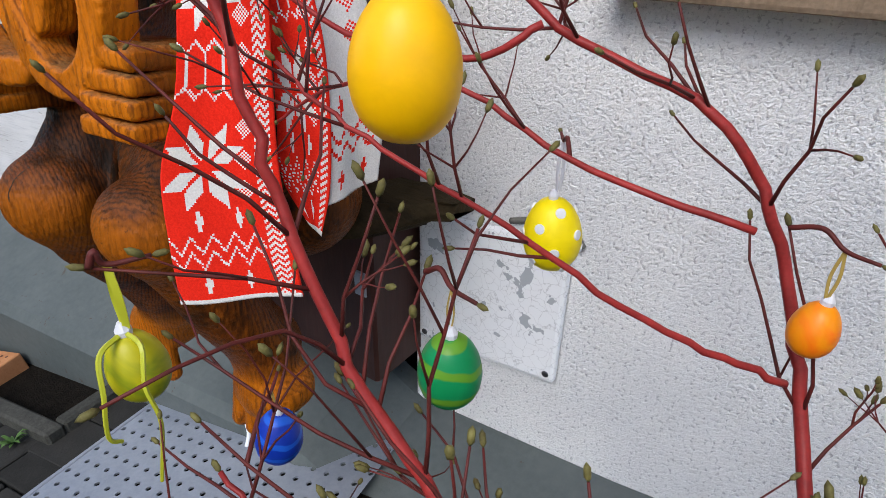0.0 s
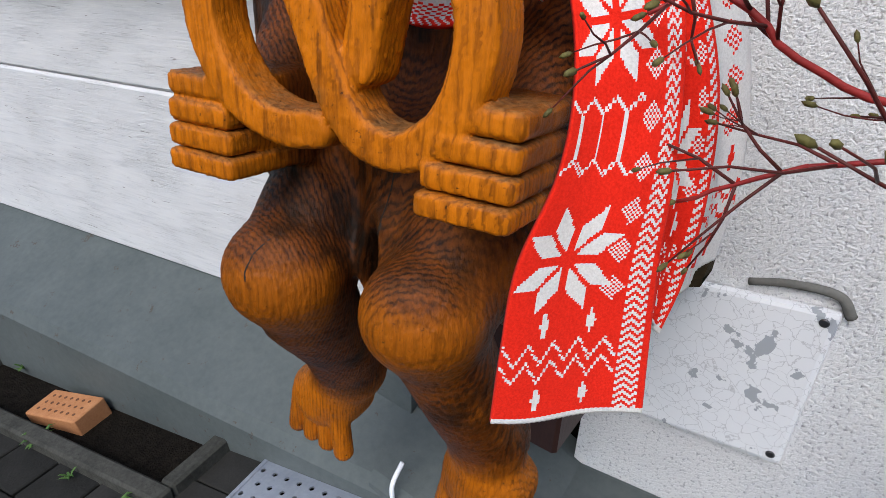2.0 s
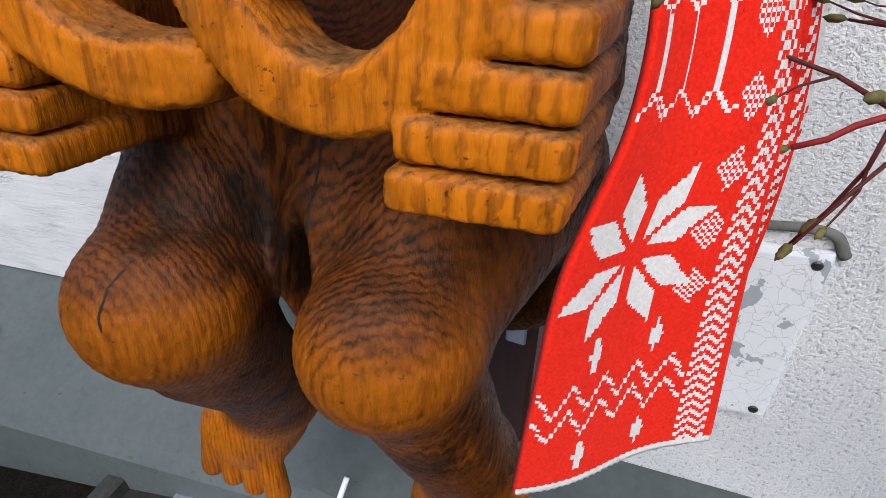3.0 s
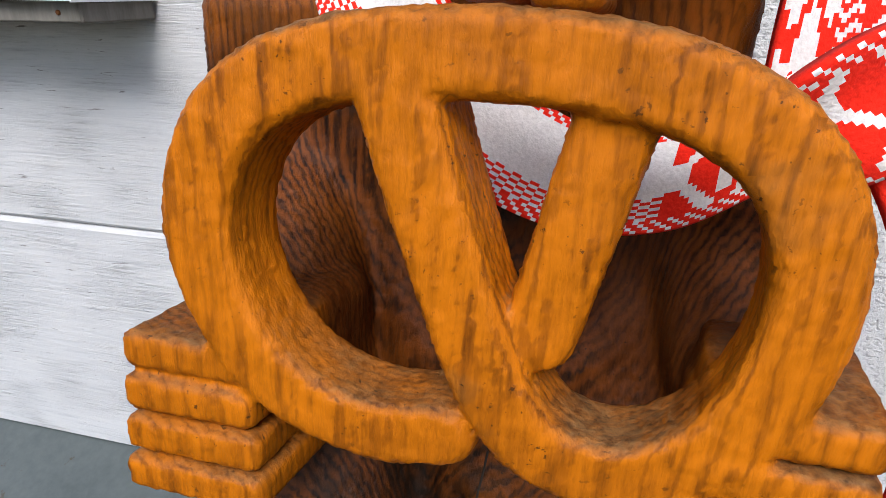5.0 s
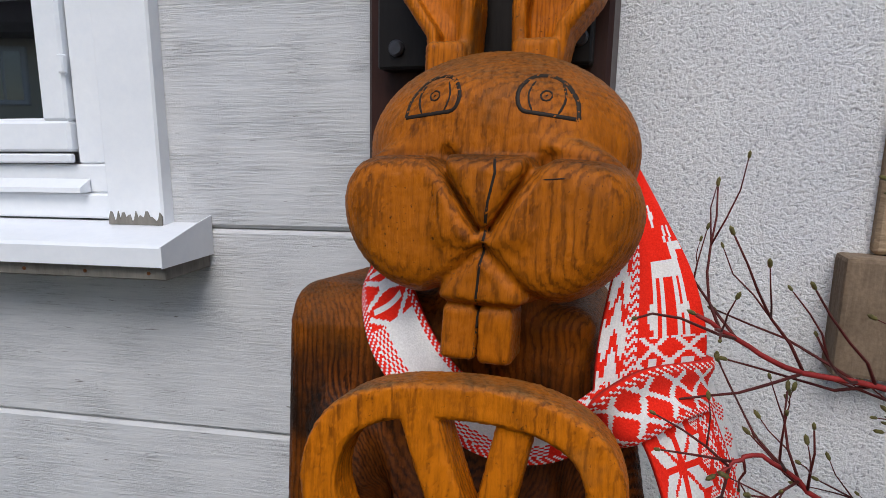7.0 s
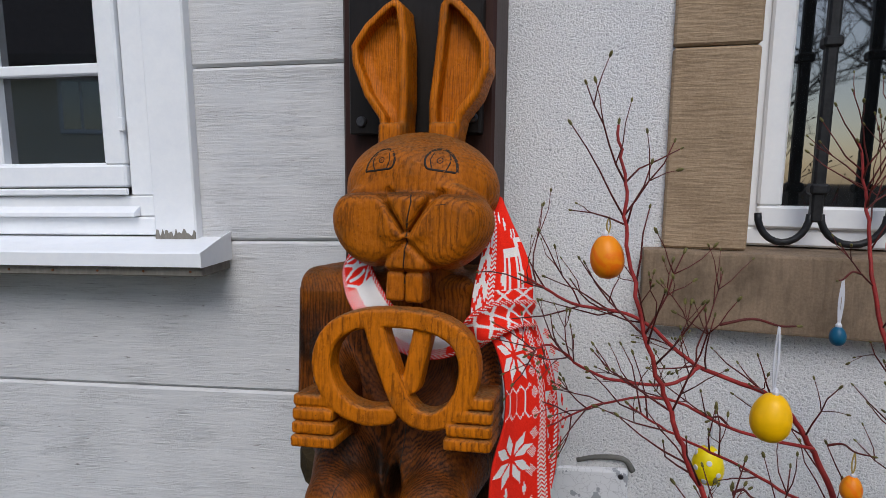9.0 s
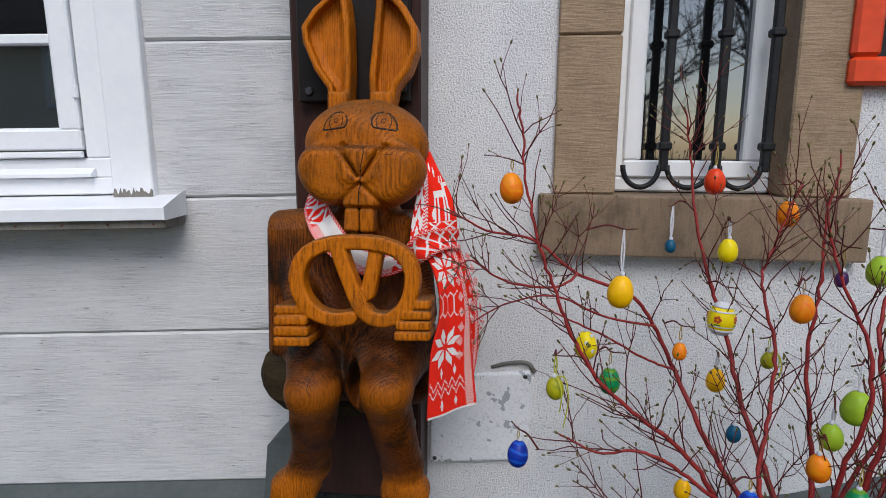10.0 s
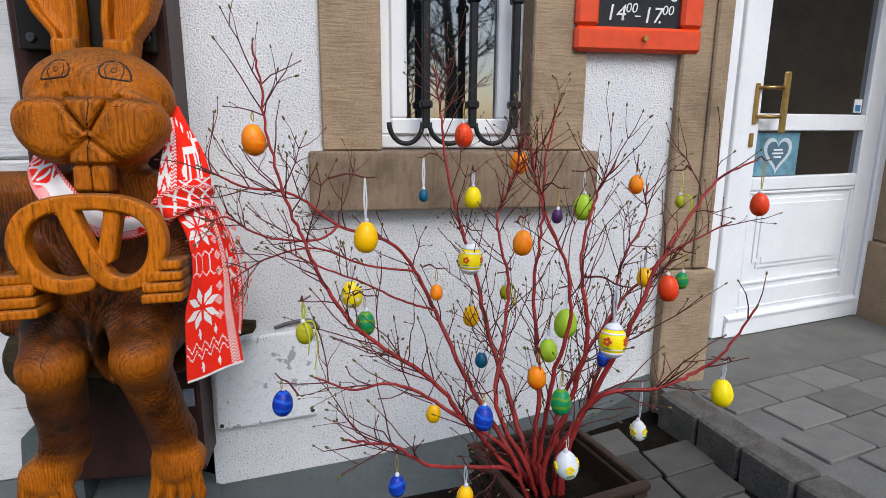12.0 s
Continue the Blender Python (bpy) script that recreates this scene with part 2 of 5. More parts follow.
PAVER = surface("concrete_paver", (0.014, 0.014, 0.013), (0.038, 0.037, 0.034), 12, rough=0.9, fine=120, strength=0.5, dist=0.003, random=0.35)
PAVER2 = surface("landing_paver", (0.115, 0.110, 0.100), (0.205, 0.195, 0.178), 12, rough=0.9, fine=120, strength=0.5, dist=0.003, random=0.3)
SLAB = surface("street_slab", (0.045, 0.045, 0.041), (0.115, 0.112, 0.100), 12, rough=0.9, fine=120, strength=0.5, dist=0.003, random=0.35)
# kerbs of the bed take a darker tone than KERB
BEDKERB = surface("bed_concrete_edging", (0.028, 0.029, 0.025), (0.085, 0.083, 0.073), 12, rough=0.9, fine=90, strength=0.7, dist=0.005)
KERB = surface("worn_kerb_stone", (0.050, 0.048, 0.042), (0.16, 0.150, 0.132), 10, rough=0.9, fine=90, strength=0.7, dist=0.006)
SOIL = surface("dark_soil", (0.006, 0.005, 0.004), (0.026, 0.021, 0.016), 30, rough=1.0, fine=120, strength=1.0, dist=0.02)
CONCRETE = surface("grey_concrete", (0.11, 0.108, 0.10), (0.19, 0.185, 0.17), 5, rough=0.9, fine=100, strength=0.4)
BRICK = surface("orange_brick", (0.36, 0.15, 0.065), (0.52, 0.25, 0.115), 18, rough=0.9, fine=120, strength=0.5)
REDKNIT = knit("red_wool", (0.72, 0.016, 0.006), (0.90, 0.028, 0.012))
WHITEKNIT = knit("white_wool", (0.66, 0.63, 0.60), (0.82, 0.79, 0.76))
BARK = surface("red_dogwood_bark", (0.15, 0.016, 0.015), (0.40, 0.038, 0.034), 22, rough=0.42, fine=90, strength=0.35, dist=0.002)
TWIG = surface("dark_red_twig_bark", (0.045, 0.014, 0.012), (0.150, 0.026, 0.022), 22, rough=0.5, fine=90, strength=0.35, dist=0.002)
BUD = surface("green_brown_bud", (0.045, 0.034, 0.014), (0.20, 0.18, 0.055), 60, rough=0.6, fine=200)
POT = surface("brown_plastic_rattan", (0.022, 0.014, 0.010), (0.055, 0.034, 0.024), 30, rough=0.45, fine=90)
REDFRAME = lacquer("red_painted_frame", (0.80, 0.070, 0.012), 0.35)
SLATE = surface("blackboard_slate", (0.014, 0.016, 0.019), (0.034, 0.036, 0.040), 10, rough=0.7, fine=60)
CHALK = surface("white_chalk", (0.70, 0.70, 0.70), (0.85, 0.85, 0.85), 60, rough=0.9)
BRASS = surface("aged_brass", (0.33, 0.20, 0.06), (0.55, 0.36, 0.13), 20, rough=0.35, metal=0.9, fine=70, strength=0.1)
RUST = surface("rusty_iron", (0.10, 0.035, 0.015), (0.20, 0.08, 0.03), 60, rough=0.9)
LEAF = surface("weed_leaf", (0.035, 0.085, 0.018), (0.09, 0.17, 0.04), 30, rough=0.6)
ZINC = surface("grey_screw", (0.05, 0.05, 0.055), (0.12, 0.12, 0.13), 50, rough=0.4, metal=0.8)


# ---------------------------------------------------------------- mesh helpers
def part(name, bm, material, parent=None, label="", smooth=False):
    me = bpy.data.meshes.new(name)
    bmesh.ops.recalc_face_normals(bm, faces=bm.faces[:])
    bm.to_mesh(me)
    bm.free()
    for mt in material if isinstance(material, (list, tuple)) else [material]:
        me.materials.append(mt)
    if smooth:
        me.polygons.foreach_set("use_smooth", [True] * len(me.polygons))
    ob = new(name, me)
    ob.parent = parent
    if label:
        ob["label"] = label
    return ob


def thing(name, m, label, category, group="", kind=""):
    ob = new(name)
    ob.matrix_world = m
    return tagged(ob, label, category, group, kind)


def box(lo, hi, bev=0.004, seg=1, bm=None, m=None):
    bm = bm or bmesh.new()
    geo = bmesh.ops.create_cube(bm, size=1)["verts"]
    c, s = [(a + b) / 2 for a, b in zip(lo, hi)], [b - a for a, b in zip(lo, hi)]
    for v in geo:
        v.co = Vector((v.co.x * s[0] + c[0], v.co.y * s[1] + c[1], v.co.z * s[2] + c[2]))
    if bev:
        edges = list({e for v in geo for e in v.link_edges})
        made = bmesh.ops.bevel(bm, geom=edges, offset=min(bev, min(s) * 0.45), segments=seg, affect="EDGES", profile=0.6)
        geo = list({v for f in made["faces"] for v in f.verts} | {v for v in geo if v.is_valid})
    if m is not None:
        bmesh.ops.transform(bm, matrix=m, verts=geo)
    return bm


def prism(outline, axis, lo, hi, bm=None):
    """A closed outline of 2D points pushed along an axis."""
    bm = bm or bmesh.new()
    put = {"x": lambda a, b, d: (d, a, b), "y": lambda a, b, d: (a, d, b), "z": lambda a, b, d: (a, b, d)}[axis]
    lower, upper = [bm.verts.new(put(a, b, lo)) for a, b in outline], [bm.verts.new(put(a, b, hi)) for a, b in outline]
    bm.faces.new(lower), bm.faces.new(upper[::-1])
    for i in range(len(outline)):
        j = (i + 1) % len(outline)
        bm.faces.new((lower[i], lower[j], upper[j], upper[i]))
    return bm


def smooth_path(points, steps=6):
    """Catmull-Rom through the points."""
    p = [Vector(q) for q in points]
    p = [p[0] * 2 - p[1], *p, p[-1] * 2 - p[-2]]
    out = []
    for i in range(1, len(p) - 2):
        for k in range(steps):
            t = k / steps
            out.append(0.5 * (2 * p[i] + (p[i + 1] - p[i - 1]) * t + (2 * p[i - 1] - 5 * p[i] + 4 * p[i + 1] - p[i + 2]) * t * t + (3 * p[i] - p[i - 1] - 3 * p[i + 1] + p[i + 2]) * t ** 3))
    return out + [p[-2]]


def tube(path, radii, sides=8, bm=None):
    """A round rod along a path; radii: one, or first and last."""
    bm = bm or bmesh.new()
    r0, r1 = radii if isinstance(radii, (tuple, list)) else (radii, radii)
    n, rings, side = len(path), [], None
    for i, p in enumerate(path):
        d = (path[min(i + 1, n - 1)] - path[max(i - 1, 0)]).normalized()
        side = (side - d * side.dot(d)) if side is not None else d.orthogonal()
        side = side.normalized() if side.length > 1e-6 else d.orthogonal().normalized()
        up, r = d.cross(side), r0 + (r1 - r0) * i / (n - 1)
        rings.append([bm.verts.new(p + r * (side * math.cos(a) + up * math.sin(a))) for a in (2 * math.pi * k / sides for k in range(sides))])
    for a, b in zip(rings, rings[1:]):
        for k in range(sides):
            bm.faces.new((a[k], a[(k + 1) % sides], b[(k + 1) % sides], b[k]))
    bm.faces.new(rings[0][::-1]), bm.faces.new(rings[-1])
    return bm


def lathe(profile, sides=24, bm=None, m=None):
    """Radius and height pairs turned about z."""
    bm = bm or bmesh.new()
    rings = [[bm.verts.new((r * math.cos(a), r * math.sin(a), z)) for a in (2 * math.pi * k / sides for k in range(sides))] for r, z in profile]
    for a, b in zip(rings, rings[1:]):
        for k in range(sides):
            bm.faces.new((a[k], a[(k + 1) % sides], b[(k + 1) % sides], b[k]))
    bm.faces.new(rings[0][::-1]), bm.faces.new(rings[-1])
    if m is not None:
        bmesh.ops.transform(bm, matrix=m, verts=[v for r in rings for v in r])
    return bm


def disc_y(x, y, z, r, depth, bm=None, sides=16):
    return lathe([(r, 0), (r, depth * 0.6), (r * 0.75, depth)], sides, bm, Matrix.Translation((x, y, z)) @ pose(0, 0, 0, 90))


# ---------------------------------------------------------------- ground
SLOPE, GROUND0 = 0.148, -0.405


def ground_z(x):
    return GROUND0 + SLOPE * max(-3.5, min(2.6, x))


def on_ground(x, y, lift=0.0, turn=0.0):
    """A pose on the sloping street."""
    return Matrix.Translation((x, y, ground_z(x) + lift)) @ pose(0, 0, 0, 0, -math.degrees(math.atan(SLOPE)), 0) @ pose(0, 0, 0, 0, 0, turn)


bm = bmesh.new()
xs = [-80, -20, -3.5, -1.5, 0.0, 1.5, 2.6, 8, 80]
ys = [-80, -20, -6, -2, -0.5, 1.0, 60]
grid = [[bm.verts.new((x, y, ground_z(x) - 0.025)) for x in xs] for y in ys]
for a, b in zip(grid, grid[1:]):
    for k in range(len(xs) - 1):
        bm.faces.new((a[k], a[k + 1], b[k + 1], b[k]))
GROUND = tagged(part("ground", bm, SOIL), "dark earth and joint sand under the paving", "ground", kind="structure")

# ---------------------------------------------------------------- walls
# The boarded wall bends a few degrees away at the corner post.
BEND = Matrix.Translation((-0.155, 0.015, 0)) @ pose(0, 0, 0, 0, -1.2, 8.0)
# The carved figure, its scarf and the bush lean back a little from the upright.
LEAN = Matrix.Translation((0, -0.02, 0.95)) @ pose(0, 0, 0, -4.0) @ Matrix.Translation((0, 0.02, -0.95))
WALL_W = tagged(part("wall_west", box((-6.0, 0.11, -1.4), (0.0, 0.36, 5.0), 0), BOARD), "white boarded timber wall behind the carved figure", "wall", kind="structure")
WALL_W.matrix_world = BEND
# one board course after another, with the window left out
SEAMS = [-0.205, 0.418, 0.927, 1.478, 2.03, 2.58, 3.13]
WIN_L, WIN_R, WIN_B, WIN_T = -1.95, -0.65, 0.90, 2.35
for lo, hi in zip(SEAMS, SEAMS[1:]):
    spans = [(-6.0, 0.0)] if hi <= WIN_B + 0.06 or lo > WIN_T else [(-6.0, WIN_L), (WIN_R, 0.0)]
    for a, b in spans:
        bm = box((a, 0.0, lo + 0.0015), (b, 0.031, hi - 0.0015), 0.009)
        part("board", bm, BOARD, WALL_W)

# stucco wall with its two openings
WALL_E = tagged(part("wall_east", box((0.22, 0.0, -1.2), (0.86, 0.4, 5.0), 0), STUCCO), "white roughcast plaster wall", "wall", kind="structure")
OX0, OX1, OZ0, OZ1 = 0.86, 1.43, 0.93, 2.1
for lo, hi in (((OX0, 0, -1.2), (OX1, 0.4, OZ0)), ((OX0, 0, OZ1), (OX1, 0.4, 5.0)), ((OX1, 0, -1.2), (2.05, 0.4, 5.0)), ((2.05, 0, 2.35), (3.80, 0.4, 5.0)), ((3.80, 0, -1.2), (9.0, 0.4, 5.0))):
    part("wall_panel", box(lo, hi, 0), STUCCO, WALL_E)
tagged(part("building_core", box((-6, 1.0, -1.4), (9, 1.2, 5.0), 0), WHITE), "plain wall inside the house", "wall", kind="structure")

# plinth under both walls
bm = prism([(-0.357, -1.6), (-0.357, -0.373), (-0.33, -0.338), (0.0, -0.202), (0.03, -0.202), (0.03, -1.6)], "x", -6.0, 0.02)
PL = tagged(part("plinth_west", bm, PLINTH), "grey-green painted sloping plinth ledge with chipped paint", "plinth", kind="structure")
PL.matrix_world = BEND
bm, rings = bmesh.new(), []
for x, front, back_z, drop in ((-0.16, -0.34, -0.21, 0.11), (0.08, -0.34, -0.25, 0.09), (0.24, -0.33, -0.318, 0.08), (0.78, -0.32, -0.258, 0.08), (1.26, -0.28, -0.178, 0.07), (1.55, -0.10, -0.115, 0.02), (1.98, -0.03, 0.02, 0.008)):
    rings.append([bm.verts.new((x, y, z)) for y, z in ((front, -1.5), (front, back_z - drop - 0.03), (front + 0.02, back_z - drop), (-0.008, back_z), (0.05, back_z), (0.05, -1.5))])
for a, b in zip(rings, rings[1:]):
    for k in range(6):
        bm.faces.new((a[k], a[(k + 1) % 6], b[(k + 1) % 6], b[k]))
bm.faces.new(rings[0][::-1]), bm.faces.new(rings[-1])
tagged(part("plinth_east", bm, PLINTH), "grey-green painted plinth below the plaster", "plinth", kind="structure")
bm = prism([(-0.40, -0.55), (-0.34, 0.02), (-0.31, 0.05), (-0.17, 0.06), (-0.17, -0.55)], "y", -0.16, 0.02)
tagged(part("plinth_block", bm, PLINTH), "grey-green painted raised block beside the post", "plinth", kind="structure")

# timber corner post with black back board
POST = thing("corner_post", Matrix.Identity(4), "dark brown painted timber corner post", "post", kind="structure")
part("shaft", box((-0.195, -0.17, -0.15), (0.232, 0.05, 5.0), 0.008), BROWN, POST)
part("back_board", box((-0.155, -0.215, 1.245), (0.205, -0.17, 1.95), 0.004), BLACK, POST, "black stained back board")
for x, z in ((-0.118, 1.278), (0.185, 1.285), (-0.118, 1.85)):
    part("bolt", disc_y(x, -0.215, z, 0.014, 0.010), ZINC, POST, "round bolt head")

part("strap", box((0.180, -0.176, 0.100), (0.215, -0.169, 0.165), 0.003), STEEL, POST, "small galvanised steel strap")

# far post on the boarded wall
fp = tagged(part("timber_panel", box((-4.6, -0.05, -0.42), (-2.50, 0.1, 3.2), 0.01), BROWN), "dark brown painted timber panel beside the boards", "timber panel", kind="structure")
fp.matrix_world = BEND


# ---------------------------------------------------------------- windows
def frame_bars(name, x0, x1, z0, z1, w, y0, y1, mat, parent, bev=0.006):
    for lo, hi in (((x0, y0, z0), (x1, y1, z0 + w)), ((x0, y0, z1 - w), (x1, y1, z1)), ((x0, y0, z0 + w), (x0 + w, y1, z1 - w)), ((x1 - w, y0, z0 + w), (x1, y1, z1 - w))):
        part(name, box(lo, hi, bev), mat, parent)


W1 = thing("window_1", BEND, "white painted wooden window with peeling casing", "window", kind="structure")
CR = -0.585   # right edge of the casing along the wall
part("casing", box((CR - 0.145, -0.038, 0.934), (CR, 0.03, 2.5), 0.005), WHITE, W1, "white casing board with peeling paint at its foot")
rw = random.Random(21)
ragged = [(CR - 0.142 + 0.0052 * k, 0.951 + 0.020 * noise.noise((k * 0.45, 3.1, 0)) + rw.uniform(0, 0.020) * (k % 3 != 0)) for k in range(28)]
part("peeling_patch", prism([(CR - 0.142, 0.936)] + ragged + [(CR - 0.002, 0.936)], "y", -0.0405, -0.037), BARE, W1, "bare grey wood where paint has flaked")
part("casing", box((-2.06, -0.038, 0.934), (-1.915, 0.03, 2.5), 0.005), WHITE, W1)
FR = CR - 0.146   # inner edge of the casing
for lo, hi in (((-1.914, -0.012, 0.945), (FR, 0.10, 1.005)), ((-1.914, 0.0, 1.006), (FR, 0.10, 1.075)), ((-1.914, 0.0, 2.34), (FR, 0.10, 2.45)), ((-1.914, 0.0, 1.076), (-1.82, 0.10, 2.339)), ((FR - 0.10, 0.0, 1.076), (FR, 0.10, 2.339))):
    part("window_frame", box(lo, hi, 0.005), WHITE, W1)
part("drip_rail", prism([(-0.036, 1.008), (-0.036, 1.020), (-0.004, 1.040), (-0.004, 1.008)], "x", -1.86, FR - 0.07), WHITE, W1)
part("drip_rail", box((-1.80, -0.02, 1.078), (FR - 0.103, -0.002, 1.100), 0.004), WHITE, W1)
SR = FR - 0.105   # outer edge of the sash
frame_bars("sash", -1.81, SR, 1.105, 2.335, 0.072, -0.014, 0.06, WHITE, W1)
frame_bars("sash_bead", -1.745, SR - 0.065, 1.170, 2.270, 0.014, -0.004, 0.05, WHITE, W1, 0.003)
part("glazing_bar", box((-1.735, 0.0, 1.470), (SR - 0.075, 0.05, 1.506), 0.005), WHITE, W1)
part("glazing_bar", box((-1.345, -0.003, 1.180), (-1.295, 0.05, 2.26), 0.005), WHITE, W1)
for lo, hi in (((-1.735, 0.03, 1.175), (-1.340, 0.036, 1.475)), ((-1.300, 0.03, 1.175), (SR - 0.07, 0.036, 1.475)), ((-1.735, 0.03, 1.50), (-1.340, 0.036, 2.26)), ((-1.300, 0.03, 1.50), (SR - 0.07, 0.036, 2.26))):
    part("pane", box(lo, hi, 0), GLASS, W1, "dark reflecting glass pane")
part("hinge", box((SR - 0.006, -0.024, 1.285), (SR + 0.010, -0.008, 1.328), 0.003), WHITE, W1)
bm = prism([(-0.184, 0.868), (-0.184, 0.908), (-0.172, 0.914), (-0.036, 0.936), (0.0, 0.940), (0.0, 0.868)], "x", -2.15, CR + 0.095)
part("window_sill", bm, WHITE, W1, "white metal-clad window sill")
part("end_cap", prism([(-0.186, 0.866), (-0.186, 0.912), (-0.06, 0.945), (0.0, 0.958), (0.0, 0.866)], "x", CR + 0.0955, CR + 0.0985), WHITE, W1)
part("sill_board", box((-2.14, -0.165, 0.836), (CR + 0.09, 0.0, 0.867), 0.003), BARE, W1, "grey weathered wood under the sill")
for k in range(9):
    part("nail", disc_y(CR + 0.05 - 0.155 * k, -0.165, 0.851, 0.004, 0.003, None, 8), RUST, W1, "rusty nail head")

W2 = thing("window_2", Matrix.Identity(4), "white window in a sandstone surround behind an iron grille", "window", kind="structure")
part("stone_jamb", box((0.668, -0.022, 0.952), (0.875, 0.14, 1.47), 0.006), STONE, W2, "tooled sandstone jamb block")
part("stone_jamb", box((0.668, -0.022, 1.474), (0.875, 0.14, 2.2), 0.006), STONE, W2)
part("stone_jamb", box((1.415, -0.022, 0.952), (1.62, 0.14, 1.62), 0.006), STONE, W2)
part("stone_jamb", box((1.415, -0.022, 1.624), (1.62, 0.14, 2.2), 0.006), STONE, W2)
part("stone_lintel", box((0.668, -0.022, 2.204), (1.62, 0.14, 2.45), 0.006), STONE, W2)
part("stone_sill", box((0.62, -0.062, 0.745), (1.67, 0.16, 0.95), 0.008, 2), STONE2, W2, "weathered sandstone window sill")
frame_bars("window_frame", 0.876, 1.414, 0.955, 2.2, 0.05, 0.10, 0.17, WHITE, W2)
frame_bars("sash", 0.915, 1.375, 1.005, 2.16, 0.06, 0.085, 0.14, WHITE, W2)
part("pane", box((0.97, 0.12, 1.06), (1.32, 0.126, 2.11), 0), GLASS, W2, "dark reflecting glass pane")

# wrought-iron grille before the window
GR = thing("window_grille", Matrix.Identity(4), "black wrought-iron window grille with collars and curled feet", "grille")
BARS = [0.89, 1.035, 1.205, 1.36]
for x in BARS[1:]:
    part("bar", box((x - 0.014, 0.0, 1.03), (x + 0.014, 0.028, 2.15), 0.005), IRON, GR)
    for z in (1.10, 1.46):
        part("collar", box((x - 0.022, -0.008, z), (x + 0.022, 0.036, z + 0.028), 0.006), IRON, GR)
for a, b in zip(BARS, BARS[1:]):
    mid, r = (a + b) / 2, (b - a) / 2 - 0.012
    arc = [Vector((mid - r * math.cos(k * math.pi / 12), 0.012, 1.05 - 0.075 * math.sin(k * math.pi / 12))) for k in range(13)]
    part("curled_foot", tube(arc, 0.009, 8), IRON, GR, smooth=True)

# ---------------------------------------------------------------- entrance
DOORM = Matrix.Translation((2.456, 0.36, 0.0)) @ pose(0, 0, 0, 0, 0, 13.4)
D = thing("door_1", DOORM, "white panelled entrance door with a glazed upper half", "door", kind="structure")
part("door_frame", box((-0.35, 0.0, 0.0), (0.052, 0.09, 2.3), 0.006), WHITE, D)
part("door_frame", box((1.112, -0.03, 0.0), (1.19, 0.09, 2.3), 0.006), WHITE, D)
part("stile", box((0.056, -0.015, 0.006), (0.210, 0.045, 2.25), 0.005), WHITE, D)
part("stile", box((0.980, -0.015, 0.006), (1.108, 0.045, 2.25), 0.005), WHITE, D)
for a, b in ((0.012, 0.24), (0.735, 0.800), (1.020, 1.100), (2.1, 2.25)):
    part("rail", box((0.212, -0.014, a), (0.978, 0.044, b), 0.005), WHITE, D)
part("panel", box((0.213, 0.002, 0.242), (0.977, 0.03, 0.733), 0.0), WHITE, D)
for inset, y in ((0.0, -0.006), (0.024, -0.013)):
    q = 0.030
    a0, a1, b0, b1 = 0.285 + inset, 0.925 - inset, 0.345 + inset, 0.690 - inset
    part("raised_field", prism([(a0 + q, b0), (a1 - q, b0), (a1 - q, b0 + q), (a1, b0 + q), (a1, b1), (a0, b1), (a0, b0 + q), (a0 + q, b0 + q)], "y", y, 0.004), WHITE, D)
frame_bars("moulding", 0.213, 0.977, 0.262, 0.733, 0.016, -0.010, 0.004, WHITE, D, 0.004)
part("moulding", box((0.19, -0.020, 0.140), (0.98, -0.012, 0.152), 0.003), WHITE, D)
part("weather_bar", prism([(-0.040, 0.098), (-0.040, 0.108), (-0.014, 0.122), (-0.014, 0.098)], "x", 0.125, 1.105), WHITE, D)
part("kick_plate", box((0.125, -0.030, 0.004), (1.105, -0.016, 0.097), 0.004), WHITE, D)
part("pane", box((0.212, 0.012, 0.802), (0.978, 0.018, 1.018), 0), GLASS, D, "dark reflecting glass pane")
part("pane", box((0.212, 0.012, 1.102), (0.978, 0.018, 2.098), 0), GLASS, D, "dark reflecting glass pane")
for z in (1.085, 1.215):
    part("handle_arm", tube([Vector((0.172, -0.02, z)), Vector((0.272, -0.075, z))], 0.009, 8), BRASS, D, smooth=True)
part("door_handle", box((0.264, -0.092, 1.010), (0.292, -0.068, 1.285), 0.006), BRASS, D, "aged brass pull handle")
part("lock_plate", box((0.156, -0.024, 1.050), (0.184, -0.013, 1.235), 0.004), BRASS, D, "brass lock plate")
part("lock_plate", box((0.150, -0.024, 0.945), (0.176, -0.013, 1.010), 0.004), BRASS, D, "brass lock plate")
J = thing("door_surround", Matrix.Identity(4), "sandstone door surround with a worn base block", "door surround", kind="structure")
part("stone_jamb", box((1.985, -0.035, 0.480), (2.185, 0.30, 2.4), 0.008), STONE, J)
part("base_block", box((1.988, -0.055, -0.25), (2.205, 0.30, 0.477), 0.012, 2), STONE, J, "worn sandstone base block")
part("moulding", box((2.105, -0.050, 0.486), (2.150, -0.034, 2.4), 0.008), STONE, J)
part("stone_jamb", box((3.60, -0.035, 0.43), (3.88, 0.70, 2.4), 0.008), STONE, J)
part("base_block", box((3.57, -0.06, -0.25), (3.90, 0.70, 0.427), 0.012, 2), STONE, J)
part("stone_lintel", box((1.985, -0.035, 2.404), (3.88, 0.42, 2.65), 0.008), STONE, J)

